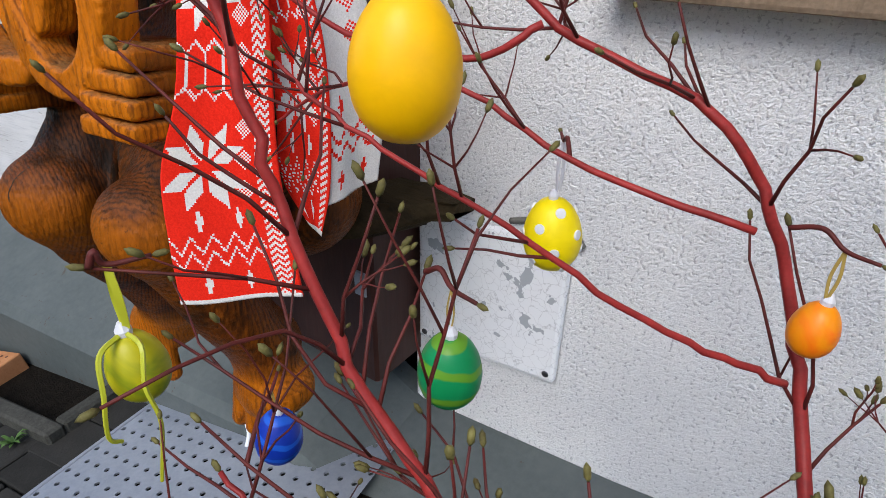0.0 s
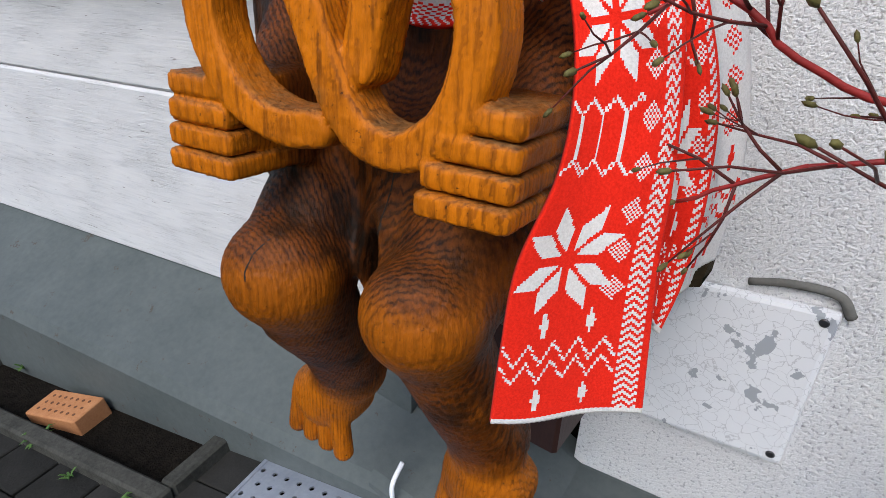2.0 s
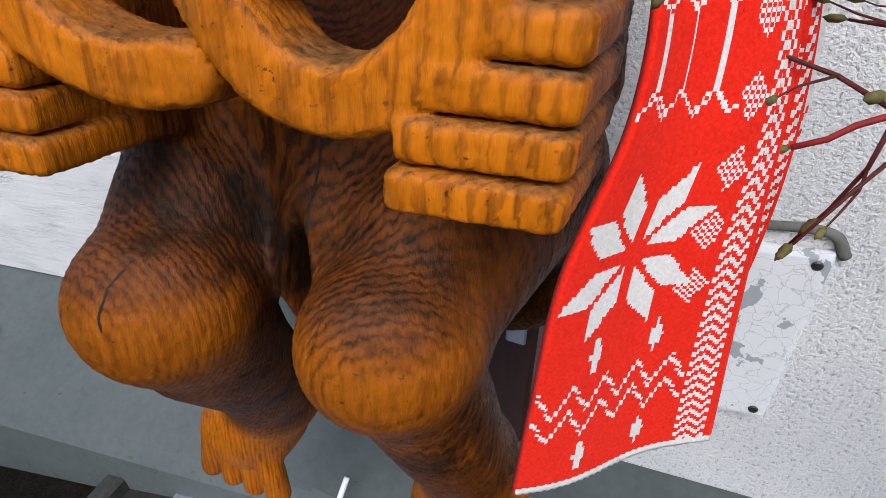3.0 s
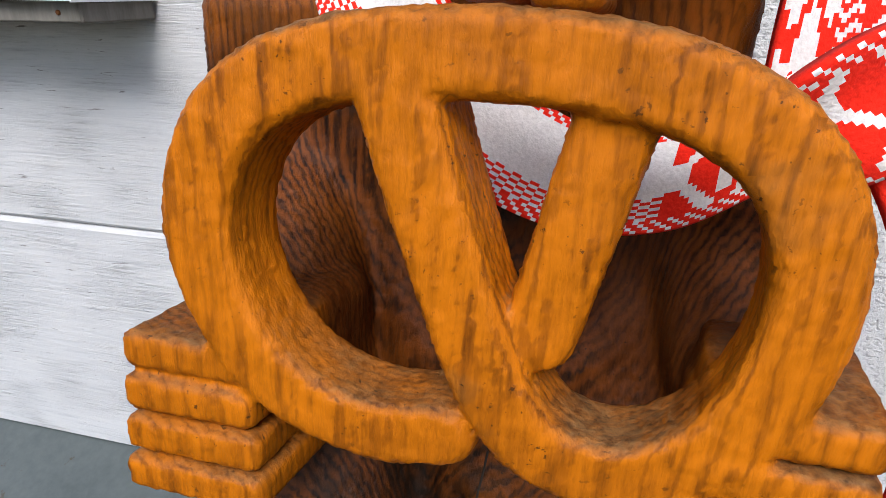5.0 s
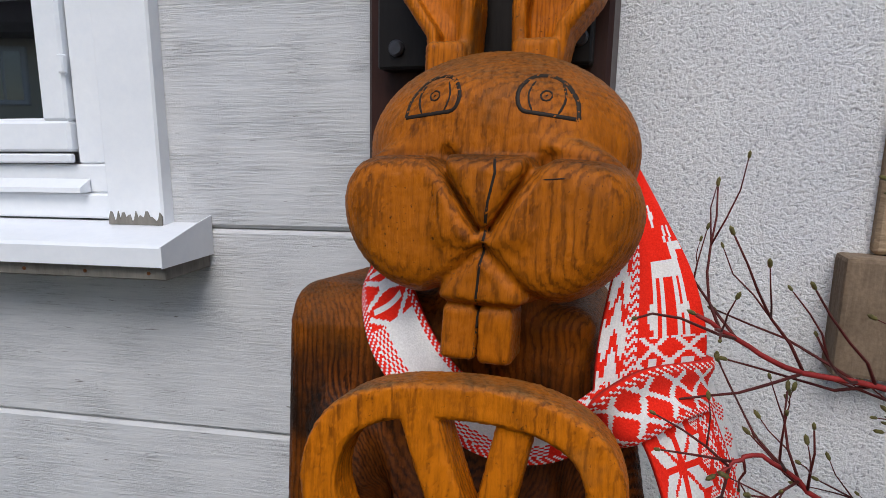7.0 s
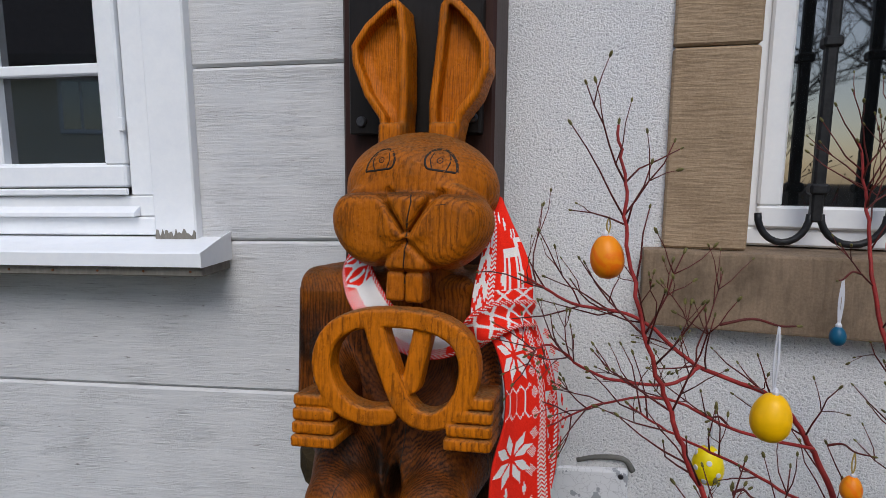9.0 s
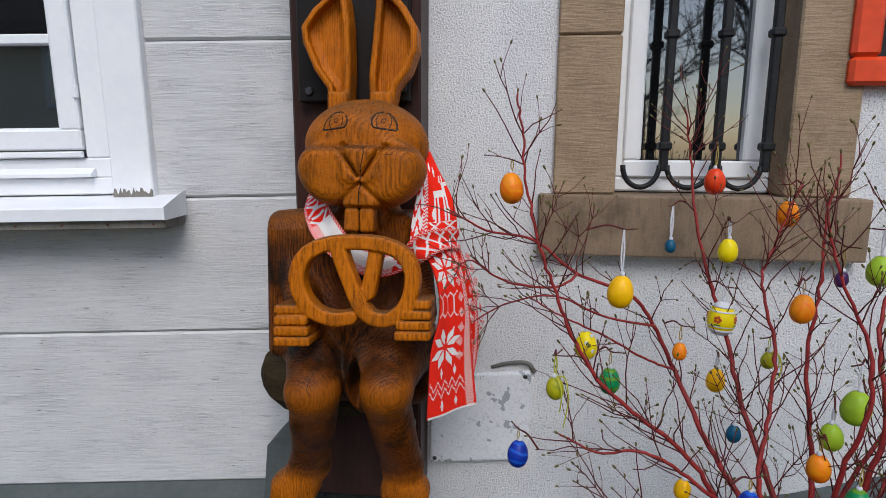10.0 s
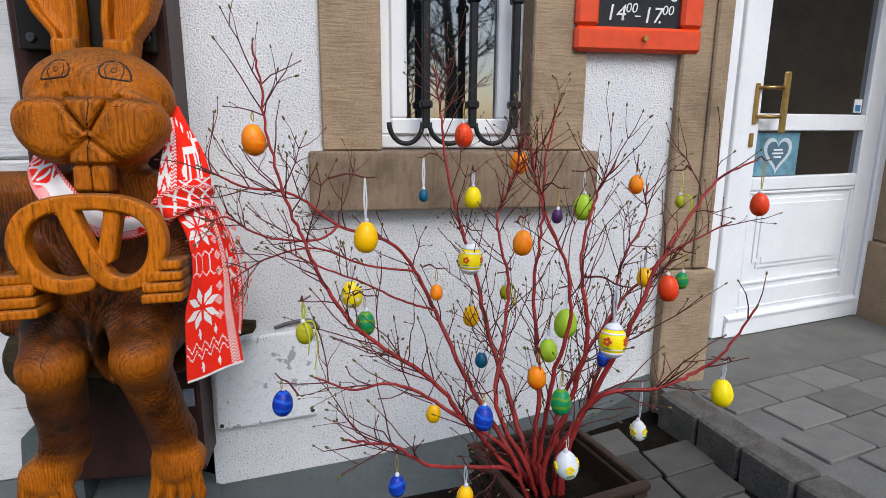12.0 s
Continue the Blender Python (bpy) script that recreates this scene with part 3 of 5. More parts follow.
# landing, kerb
bm = prism([(2.00, -0.05), (2.00, -0.14), (2.06, -0.50), (2.12, -0.80), (2.40, -1.8), (9, -1.8), (9, -0.05)], "z", -1.0, -0.014)
prism([(2.10, -0.155), (2.30, -0.115), (3.30, 0.125), (9.0, 0.125), (9.0, 0.95), (2.06, 0.95), (2.06, -0.05)], "z", -1.0, 0.0, bm)
tagged(part("landing", bm, CONCRETE), "grey concrete landing before the door", "landing", kind="structure")


# ---------------------------------------------------------------- carved rabbit: one solid, carved out of a field
class Carving:
    """A solid kept as distances on a regular grid."""

    def __init__(self, lo, hi, cell):
        self.lo, self.cell = np.array(lo, float), cell
        self.n = np.ceil((np.array(hi) - self.lo) / cell).astype(int) + 1
        self.field = np.full(self.n, 0.05, np.float32)

    def region(self, lo, hi, pad):
        a = np.clip(np.floor((np.array(lo) - pad - self.lo) / self.cell).astype(int), 0, self.n - 1)
        b = np.clip(np.ceil((np.array(hi) + pad - self.lo) / self.cell).astype(int) + 1, 1, self.n)
        s = tuple(slice(i, j) for i, j in zip(a, b))
        axes = [self.lo[k] + self.cell * np.arange(a[k], b[k]) for k in range(3)]
        return s, np.meshgrid(*axes, indexing="ij", sparse=True)

    def join(self, d, s, soft):
        old = self.field[s]
        h = np.clip(0.5 + 0.5 * (old - d) / soft, 0, 1)
        self.field[s] = old * (1 - h) + d * h - soft * h * (1 - h)

    def cut(self, d, s, soft=0.003):
        old = self.field[s]
        h = np.clip(0.5 - 0.5 * (old + d) / soft, 0, 1)
        self.field[s] = old * (1 - h) - d * h + soft * h * (1 - h)

    def ellipsoid(self, c, r, soft=0.02, away=False):
        s, (x, y, z) = self.region(np.array(c) - r, np.array(c) + r, 0.05)
        k0 = np.sqrt(((x - c[0]) / r[0]) ** 2 + ((y - c[1]) / r[1]) ** 2 + ((z - c[2]) / r[2]) ** 2)
        d = (k0 - 1) * min(r) * 0.5 + (k0 - 1) * max(r) * 0.5
        (self.cut if away else self.join)(d, s, soft)

    def block(self, lo, hi, r, soft=0.012, m=None):
        lo, hi = np.array(lo), np.array(hi)
        s, (x, y, z) = self.region(lo, hi, 0.06)
        c, h = (lo + hi) / 2, (hi - lo) / 2 - r
        q = [np.abs(v - cc) - hh for v, cc, hh in zip((x, y, z), c, h)]
        out = np.sqrt(sum(np.maximum(v, 0) ** 2 for v in q))
        d = out + np.minimum(np.maximum(np.maximum(q[0], q[1]), q[2]), 0) - r
        self.join(d, s, soft)

    def shave(self, lo, hi, soft=0.012):
        """Cuts a box away."""
        lo, hi = np.array(lo), np.array(hi)
        s, (x, y, z) = self.region(lo, hi, 0.02)
        c, h = (lo + hi) / 2, (hi - lo) / 2
        self.cut(np.maximum(np.maximum(np.abs(x - c[0]) - h[0], np.abs(y - c[1]) - h[1]), np.abs(z - c[2]) - h[2]), s, soft)

    def limb(self, a, b, ra, rb, soft=0.03):
        a, b = np.array(a, float), np.array(b, float)
        s, (x, y, z) = self.region(np.minimum(a, b) - max(ra, rb), np.maximum(a, b) + max(ra, rb), 0.05)
        ab = b - a
        t = np.clip(((x - a[0]) * ab[0] + (y - a[1]) * ab[1] + (z - a[2]) * ab[2]) / ab.dot(ab), 0, 1)
        d = np.sqrt((x - a[0] - t * ab[0]) ** 2 + (y - a[1] - t * ab[1]) ** 2 + (z - a[2] - t * ab[2]) ** 2) - (ra + (rb - ra) * t)
        self.join(d, s, soft)

    def line2(self, pts, x, z):
        d = 1e9
        for (ax, az), (bx, bz) in zip(pts, pts[1:]):
            t = np.clip(((x - ax) * (bx - ax) + (z - az) * (bz - az)) / ((bx - ax) ** 2 + (bz - az) ** 2 + 1e-9), 0, 1)
            d = np.minimum(d, np.hypot(x - ax - t * (bx - ax), z - az - t * (bz - az)))
        return d

    def ribbon(self, pts, half, y0, y1, r=0.010, soft=0.008, tilt=0.0):
        """A squared bar along a line in the x-z plane, from depth y0 to y1."""
        xs, zs = [p[0] for p in pts], [p[1] for p in pts]
        s, (x, y, z) = self.region((min(xs) - half, y0 - 0.05, min(zs) - half), (max(xs) + half, y1 + 0.05, max(zs) + half), 0.03)
        a = self.line2(pts, x, z) - half + r
        b = np.abs(y - (y0 + y1) / 2 - tilt * (z - 0.78)) - (y1 - y0) / 2 + r
        d = np.sqrt(np.maximum(a, 0) ** 2 + np.maximum(b, 0) ** 2) + np.minimum(np.maximum(a, b), 0) - r
        self.join(d, s, soft)

    def valley(self, pts, half, depth):
        """A wide V-shaped chisel cut into the front."""
        xs, zs = [p[0] for p in pts], [p[1] for p in pts]
        s, (x, y, z) = self.region((min(xs) - half, -0.68, min(zs) - half), (max(xs) + half, -0.36, max(zs) + half), 0.02)
        self.field[s] = self.field[s] + depth * np.clip(1 - self.line2(pts, x, z) / half, 0, 1)

    def groove(self, pts, half, y_to, soft=0.004, y_from=-0.8):
        """A cut along a line in the x-z plane, from the front back to y_to."""
        xs, zs = [p[0] for p in pts], [p[1] for p in pts]
        s, (x, y, z) = self.region((min(xs) - half, y_from, min(zs) - half), (max(xs) + half, y_to, max(zs) + half), 0.02)
        d = np.maximum(np.maximum(self.line2(pts, x, z) - half, y - y_to), y_from - y)
        self.cut(d, s, soft)

    def leaf(self, outline, y0, y1, hollow, rim):
        """A flat ear with a hollowed front."""
        xs, zs = [p[0] for p in outline], [p[1] for p in outline]
        s, (x, y, z) = self.region((min(xs), y0, min(zs)), (max(xs), y1, max(zs)), 0.05)
        loop = outline + outline[:1]
        inside = np.zeros(np.broadcast(x, z).shape, bool)
        for (ax, az), (bx, bz) in zip(loop, loop[1:]):
            cross = ((az > z) != (bz > z)) & (x < (bx - ax) * (z - az) / (bz - az + 1e-12) + ax)
            inside = inside ^ cross
        flat = np.where(inside, -1, 1) * self.line2(loop, x, z)
        r = 0.012
        a, b = flat + r, np.abs(y - (y0 + y1) / 2) - (y1 - y0) / 2 + r
        self.join(np.sqrt(np.maximum(a, 0) ** 2 + np.maximum(b, 0) ** 2) + np.minimum(np.maximum(a, b), 0) - r, s, 0.01)
        self.cut(np.maximum(flat + rim, y - (y0 + hollow) + np.clip(-flat - rim, 0, 0.02) * -0.4), s, 0.006)

    def mesh(self):
        """Surface nets."""
        f, inside = self.field, self.field < 0
        n = f.shape
        total, weight = np.zeros((*(k - 1 for k in n), 3), np.float32), np.zeros(tuple(k - 1 for k in n), np.float32)
        corners = [(i, j, k) for i in (0, 1) for j in (0, 1) for k in (0, 1)]
        cut = lambda c: tuple(slice(o, o + m - 1) for o, m in zip(c, n))
        for a in corners:
            for ax in range(3):
                if a[ax] == 0:
                    b = tuple(v + (i == ax) for i, v in enumerate(a))
                    fa, fb = f[cut(a)], f[cut(b)]
                    hit = (fa < 0) != (fb < 0)
                    t = np.where(hit, fa / np.where(hit, fa - fb, 1), 0)
                    for i in range(3):
                        total[..., i] += np.where(hit, a[i] + (t if i == ax else 0), 0)
                    weight += hit
        used = weight > 0
        index = np.full(used.shape, -1, int)
        index[used] = np.arange(used.sum())
        cells = np.argwhere(used)
        verts = self.lo + self.cell * (cells + total[used] / weight[used][:, None])
        faces = []
        for ax in range(3):
            o1, o2 = [i for i in range(3) if i != ax]
            sl = [slice(1, m - 1) for m in n]
            lo, hi = list(sl), list(sl)
            lo[ax], hi[ax] = slice(0, n[ax] - 1), slice(1, n[ax])
            a, b = inside[tuple(lo)], inside[tuple(hi)]
            p = np.argwhere(a != b)
            flip = a[tuple(p.T)]
            base = p.copy()
            base[:, o1] += 1
            base[:, o2] += 1
            quad = []
            for d1, d2 in ((0, 0), (1, 0), (1, 1), (0, 1)):
                q = base.copy()
                q[:, o1] -= d1
                q[:, o2] -= d2
                quad.append(index[tuple(q.T)])
            quad = np.stack(quad, 1)
            if ax == 1:
                flip = ~flip
            quad[~flip] = quad[~flip][:, ::-1]
            faces.append(quad)
        return verts, np.concatenate(faces)


def rabbit():
    c = Carving((-0.27, -0.72, -0.10), (0.38, -0.13, 1.58), 0.0033)
    # trunk and shoulders
    c.block((-0.165, -0.47, 0.46), (0.255, -0.15, 0.892), 0.032, 0.01)
    c.ellipsoid((0.11, -0.42, 0.60), (0.135, 0.10, 0.20), 0.03)
    c.limb((0.0, -0.30, 0.40), (0.22, -0.30, 0.40), 0.115, 0.115, 0.04)
    c.ellipsoid((0.13, -0.455, 0.44), (0.07, 0.10, 0.13), 0.04)
    # hollow of the chest behind the pretzel
    c.ellipsoid((0.125, -0.56, 0.71), (0.135, 0.115, 0.12), 0.03, away=True)
    # neck and head
    c.limb((0.115, -0.38, 0.84), (0.12, -0.40, 0.97), 0.085, 0.10, 0.02)
    c.ellipsoid((0.112, -0.40, 1.080), (0.178, 0.152, 0.130), 0.02)
    c.ellipsoid((0.125, -0.50, 1.050), (0.11, 0.09, 0.045), 0.03)
    for side in (-1, 1):
        c.ellipsoid((0.124 + side * 0.078, -0.495, 1.008), (0.098, 0.116, 0.080), 0.008)
        c.ellipsoid((0.130 + side * 0.066, -0.525, 0.975), (0.080, 0.090, 0.066), 0.03)
        c.ellipsoid((0.130 + side * 0.055, -0.540, 1.030), (0.090, 0.080, 0.055), 0.03)
    c.shave((-0.10, -0.75, 1.066), (0.36, -0.535, 1.16), 0.016)
    c.shave((-0.10, -0.80, 0.88), (0.36, -0.592, 1.10), 0.022)
    c.block((0.090, -0.600, 0.975), (0.186, -0.50, 1.062), 0.012, 0.016)
    c.block((0.088, -0.590, 0.903), (0.188, -0.47, 0.99), 0.018, 0.012)
    c.block((0.096, -0.580, 0.846), (0.1335, -0.52, 0.935), 0.006, 0.003)
    c.block((0.1365, -0.580, 0.843), (0.174, -0.52, 0.935), 0.006, 0.003)
    # nose and lip cuts
    c.valley([(0.080, 1.070), (0.134, 0.988)], 0.013, 0.010)
    c.valley([(0.196, 1.068), (0.148, 0.988)], 0.013, 0.010)
    c.groove([(0.084, 1.064), (0.134, 0.990)], 0.0034, -0.572)
    c.groove([(0.190, 1.060), (0.147, 0.990)], 0.0030, -0.576)
    c.valley([(0.138, 0.968), (0.066, 0.905)], 0.011, 0.007)
    c.valley([(0.142, 0.968), (0.212, 0.905)], 0.011, 0.007)
    c.valley([(0.085, 0.908), (0.195, 0.908)], 0.008, 0.005)
    # ears
    c.leaf([(-0.022, 1.195), (0.040, 1.195), (0.045, 1.30), (0.042, 1.44), (0.030, 1.525), (0.008, 1.545), (-0.022, 1.528), (-0.072, 1.485), (-0.107, 1.435), (-0.102, 1.39), (-0.068, 1.31), (-0.028, 1.255)], -0.345, -0.255, 0.035, 0.019)
    c.leaf([(0.104, 1.195), (0.172, 1.195), (0.184, 1.255), (0.222, 1.305), (0.246, 1.37), (0.242, 1.43), (0.208, 1.49), (0.164, 1.535), (0.138, 1.542), (0.122, 1.52), (0.112, 1.40), (0.100, 1.29)], -0.345, -0.255, 0.040, 0.021)
    for x0, x1 in ((-0.020, 0.040), (0.108, 0.172)):
        c.block((x0, -0.365, 1.165), (x1, -0.255, 1.242), 0.010, 0.006)
    c.block((0.0, -0.30, 1.15), (0.15, -0.20, 1.19), 0.01, 0.01)
    # arms, fists with four fingers
    for side, sx, hx in ((-1, -0.115, -0.03), (1, 0.245, 0.292)):
        c.limb((sx, -0.38, 0.76), (hx - side * 0.004, -0.52, 0.62), 0.056, 0.046, 0.02)
        x0, x1 = (-0.060, 0.030) if side < 0 else (0.242, 0.334)
        for k in range(4):
            z0 = (0.555 if side < 0 else 0.571) + 0.0268 * k
            step = 0.0035 * k
            lo, hi = (x0, x1 - step) if side < 0 else (x0 + step, x1)
            c.block((lo, -0.655 + 0.003 * k, z0), (hi, -0.54, z0 + 0.0242), 0.006, 0.002)
        c.block((x0 + 0.008, -0.615, 0.562), (x1 - 0.008, -0.50, 0.662), 0.018, 0.005)
    # pretzel
    c.ribbon([tuple(p[:2]) for p in smooth_path([(0.128, 0.628, 0), (0.085, 0.624, 0), (0.036, 0.643, 0), (0.004, 0.688, 0), (-0.004, 0.738, 0), (0.016, 0.786, 0), (0.06, 0.813, 0), (0.13, 0.822, 0), (0.205, 0.817, 0), (0.255, 0.795, 0), (0.280, 0.758, 0), (0.284, 0.708, 0), (0.266, 0.655, 0), (0.225, 0.624, 0), (0.182, 0.628, 0), (0.155, 0.657, 0), (0.139, 0.692, 0), (0.118, 0.747, 0), (0.098, 0.806, 0)], 4)], 0.0195, -0.648, -0.600, 0.008, 0.003)
    c.ribbon([(0.194, 0.806), (0.181, 0.74), (0.171, 0.690)], 0.0185, -0.640, -0.596, 0.008, 0.003)
    # thighs, knees, shins, feet with toes
    for hip, knee, ank, foot in (((-0.040, -0.37, 0.50), (0.012, -0.568, 0.420), (-0.062, -0.405, 0.12), (-0.112, -0.405)), ((0.222, -0.37, 0.50), (0.207, -0.560, 0.420), (0.222, -0.395, 0.13), (0.232, -0.395))):
        c.limb(hip, knee, 0.100, 0.066, 0.03)
        c.limb((knee[0] * 0.8 + hip[0] * 0.2, -0.50, 0.50), (hip[0], -0.42, 0.58), 0.055, 0.07, 0.04)
        c.ellipsoid((knee[0], knee[1] - 0.006, knee[2] - 0.008), (0.072, 0.072, 0.074), 0.015)
        c.limb((knee[0] - 0.005, knee[1] + 0.022, knee[2] - 0.05), ank, 0.064, 0.060, 0.02)
        c.limb(ank, (foot[0], foot[1] - 0.005, 0.03), 0.061, 0.056, 0.02)
        c.block((foot[0] - 0.072, foot[1] - 0.045, 0.0), (foot[0] + 0.072, foot[1] + 0.06, 0.08), 0.035, 0.03)
        for k in range(4):
            x = foot[0] + (k - 1.5) * 0.041
            c.limb((foot[0] + (k - 1.5) * 0.031, foot[1] - 0.030, 0.035), (x, foot[1] - 0.032, -0.052), 0.019, 0.0185, 0.005)
    # hollow between the thighs
    c.ellipsoid((0.112, -0.60, 0.40), (0.022, 0.12, 0.10), 0.02, away=True)
    # burnt lines: almond eyes with iris and pupil, drying cracks
    strokes = []
    for x, side in ((0.059, -1), (0.187, 1)):
        lid = smooth_path([(x + side * 0.036, 1.112, 0), (x + side * 0.031, 1.136, 0), (x + side * 0.011, 1.159, 0), (x - side * 0.015, 1.161, 0), (x - side * 0.030, 1.143, 0), (x - side * 0.026, 1.122, 0), (x - side * 0.006, 1.117, 0), (x + side * 0.036, 1.112, 0)], 5)
        strokes.append(([(p.x, p.y) for p in lid], 0.0031))
        strokes.append(([(x + side * (0.014 + 0.006 * math.sin(k * 0.5)), 1.116 + 0.0062 * k) for k in range(7)], 0.0018))
        strokes.append(([(x - side * (0.013 + 0.006 * math.sin(k * 0.5)), 1.119 + 0.006 * k) for k in range(7)], 0.0014))
        strokes.append(([(x + 0.006 * math.cos(k * 0.6), 1.1375 + 0.006 * math.sin(k * 0.6)) for k in range(12)], 0.0014))
        strokes.append(([(x - 0.001, 1.1365), (x + 0.001, 1.1385)], 0.0036))
    strokes.append(([(0.150, 1.066), (0.153, 1.050), (0.147, 1.02), (0.143, 0.985), (0.139, 0.955), (0.136, 0.912)], 0.0019))
    strokes.append(([(0.136, 0.912), (0.1345, 0.87), (0.133, 0.846)], 0.0016))
    strokes.append(([(0.128, 0.58), (0.127, 0.52), (0.124, 0.47), (0.126, 0.44)], 0.0012))
    strokes.append(([(0.127, 0.500), (0.123, 0.475), (0.126, 0.455)], 0.0026))
    strokes.append(([(0.030, 0.478), (0.022, 0.462), (0.019, 0.440), (0.022, 0.43)], 0.0012))
    strokes.append(([(0.200, 1.044), (0.222, 1.046)], 0.0009))
    verts, faces = c.mesh()
    # the sitter is turned a little: its left side lies further back below the neck
    x, y, z = verts.T
    w = np.clip((-y - 0.36) / 0.2, 0, 1) * np.clip((0.89 - z) / 0.05, 0, 1) * np.clip((z - 0.2) / 0.1, 0, 1)
    verts[:, 1] = y + w * 0.16 * (x - 0.127)
    verts += np.random.default_rng(3).normal(0, 0.00035, verts.shape)
    solid = BVHTree.FromPolygons(verts.tolist(), faces.tolist())
    pts, quads = [], []
    for line, half in strokes:
        run = []
        for (ax, az), (bx, bz) in zip(line, line[1:]):
            n = max(1, int(math.hypot(bx - ax, bz - az) / 0.003))
            run += [(ax + (bx - ax) * k / n, az + (bz - az) * k / n) for k in range(n)]
        run.append(line[-1])
        for k, (px, pz) in enumerate(run):
            (ax, az), (bx, bz) = run[max(0, k - 1)], run[min(len(run) - 1, k + 1)]
            l = math.hypot(bx - ax, bz - az) or 1.0
            w = half * (0.35 if k in (0, len(run) - 1) and line[0] != line[-1] else 1.0)
            sx, sz = -(bz - az) / l * w, (bx - ax) / l * w
            for f, lift in ((-1, -0.002), (-0.7, 0.0005), (0.7, 0.0005), (1, -0.002)):
                q = solid.ray_cast(Vector((px + f * sx, -1.2, pz + f * sz)), Vector((0, 1, 0)))[0]
                pts.append((px + f * sx, (q.y if q else -0.5) - lift, pz + f * sz))
            if k:
                o = len(verts) + len(pts) - 8
                quads += [(o + i, o + i + 1, o + i + 5, o + i + 4) for i in range(3)]
    wood_faces = len(faces)
    verts = np.concatenate([verts, np.array(pts)])
    me = bpy.data.meshes.new("rabbit_statue")
    me.from_pydata(verts.tolist(), [], faces.tolist() + quads)
    me.polygons.foreach_set("use_smooth", [True] * len(me.polygons))
    me.materials.append(WOOD)
    me.materials.append(PENCIL)
    me.polygons.foreach_set("material_index", [0] * wood_faces + [1] * len(quads))
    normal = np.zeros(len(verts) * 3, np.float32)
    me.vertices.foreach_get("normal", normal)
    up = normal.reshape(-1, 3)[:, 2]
    # wood is darker brown on trunk, lap, thighs and shins; paler on pretzel, fists, face and feet
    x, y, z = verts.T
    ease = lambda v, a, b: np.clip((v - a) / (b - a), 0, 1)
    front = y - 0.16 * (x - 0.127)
    dark_tone = ease(z, 0.08, 0.13) * (1 - ease(z, 0.78, 0.88) * 0.4) * ease(front, -0.595, -0.56)
    dark_tone = np.maximum(dark_tone, 0.97 * ease(z, 0.40, 0.455) * (1 - ease(z, 0.535, 0.55)))
    dark_tone = np.maximum(dark_tone, 0.9 * ease(z, 0.30, 0.34) * (1 - ease(z, 0.535, 0.55)) * ease(front, -0.60, -0.565))
    # ear hollows darker than their rims
    dark_tone = np.maximum(dark_tone, 0.7 * ease(z, 1.24, 1.27) * ease(y, -0.334, -0.326))
    dark_tone = np.maximum(dark_tone, 0.8 * ease(z, 0.07, 0.11) * (1 - ease(z, 0.30, 0.37)))
    dark_tone = np.maximum(dark_tone, 0.62 * ease(z, 0.30, 0.34) * (1 - ease(z, 0.52, 0.55)))
    dark_tone = np.maximum(dark_tone, 0.90 * ease(z, 0.09, 0.13) * (1 - ease(z, 0.33, 0.38)))
    dark_tone = dark_tone * (1 - ease(z, 0.895, 0.92))
    dark_tone = np.maximum(dark_tone, 0.30 * ease(z, 0.86, 0.90) * (1 - ease(z, 1.20, 1.22)))
    dark_tone = np.maximum(dark_tone, 0.35 * (1 - ease(z, 0.07, 0.11)))
    # upper edge of the muzzle darker
    dark_tone = np.maximum(dark_tone, 0.7 * np.exp(-((z - 1.066) / 0.014) ** 2) * ease(-y, 0.46, 0.52))
    # recessed gaps and sides of the fists darker
    dark_tone = np.maximum(dark_tone, 0.55 * ease(front, -0.640, -0.630) * (1 - ease(front, -0.60, -0.585)) * ease(z, 0.84, 0.80) * ease(z, 0.58, 0.60) * (((x < 0.03) | (x > 0.24)) & (z < 0.675)))
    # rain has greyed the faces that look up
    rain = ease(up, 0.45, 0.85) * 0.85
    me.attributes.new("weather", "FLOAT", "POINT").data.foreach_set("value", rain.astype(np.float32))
    me.attributes.new("dark_tone", "FLOAT", "POINT").data.foreach_set("value", dark_tone.astype(np.float32))
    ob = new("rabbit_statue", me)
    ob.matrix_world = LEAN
    return tagged(ob, "carved orange-brown wooden rabbit statue holding a pretzel, seated against the post", "statue")


RABBIT = rabbit()

# half-log seat behind the figure
bm = bmesh.new()
N = 20
rings = []
for i in range(N + 1):
    u = -1 + 2 * i / N
    x = 0.045 + 0.37 * u
    k = max(0.3, (1 - abs(u) ** 5)) if u > 0 else max(0.55, 1.05 - 0.5 * abs(u) ** 6)
    t = 0.165 if u < 0 else 0.165 - 0.08 * min(1, u * 3)
    prof = [(-0.02, 0.362), (-0.10, 0.366), (-0.20 * k - 0.02, 0.362), (-0.27 * k - 0.02, 0.33), (-0.28 * k - 0.02, 0.362 - 0.6 * t * k), (-0.22 * k - 0.02, 0.362 - 0.9 * t * k), (-0.10, 0.362 - t * k), (-0.02, 0.362 - t * k)]
    rings.append([bm.verts.new((x, y + 0.004 * math.sin(7 * i), z + 0.004 * math.sin(5 * i + y * 40))) for y, z in prof])
for a, b in zip(rings, rings[1:]):
    for k in range(8):
        bm.faces.new((a[k], a[(k + 1) % 8], b[(k + 1) % 8], b[k]))
bm.faces.new(rings[0][::-1]), bm.faces.new(rings[-1])
tagged(part("log_seat", bm, SEATWOOD), "dark mossy half-log seat fixed to the post", "seat").matrix_world = LEAN


# ---------------------------------------------------------------- knitted scarf
def star(p, q):
    p, q = abs(p), abs(q)
    if p < q:
        p, q = q, p
    return 0.07 < q < 0.5 and q + 0.06 < p < q + 0.5


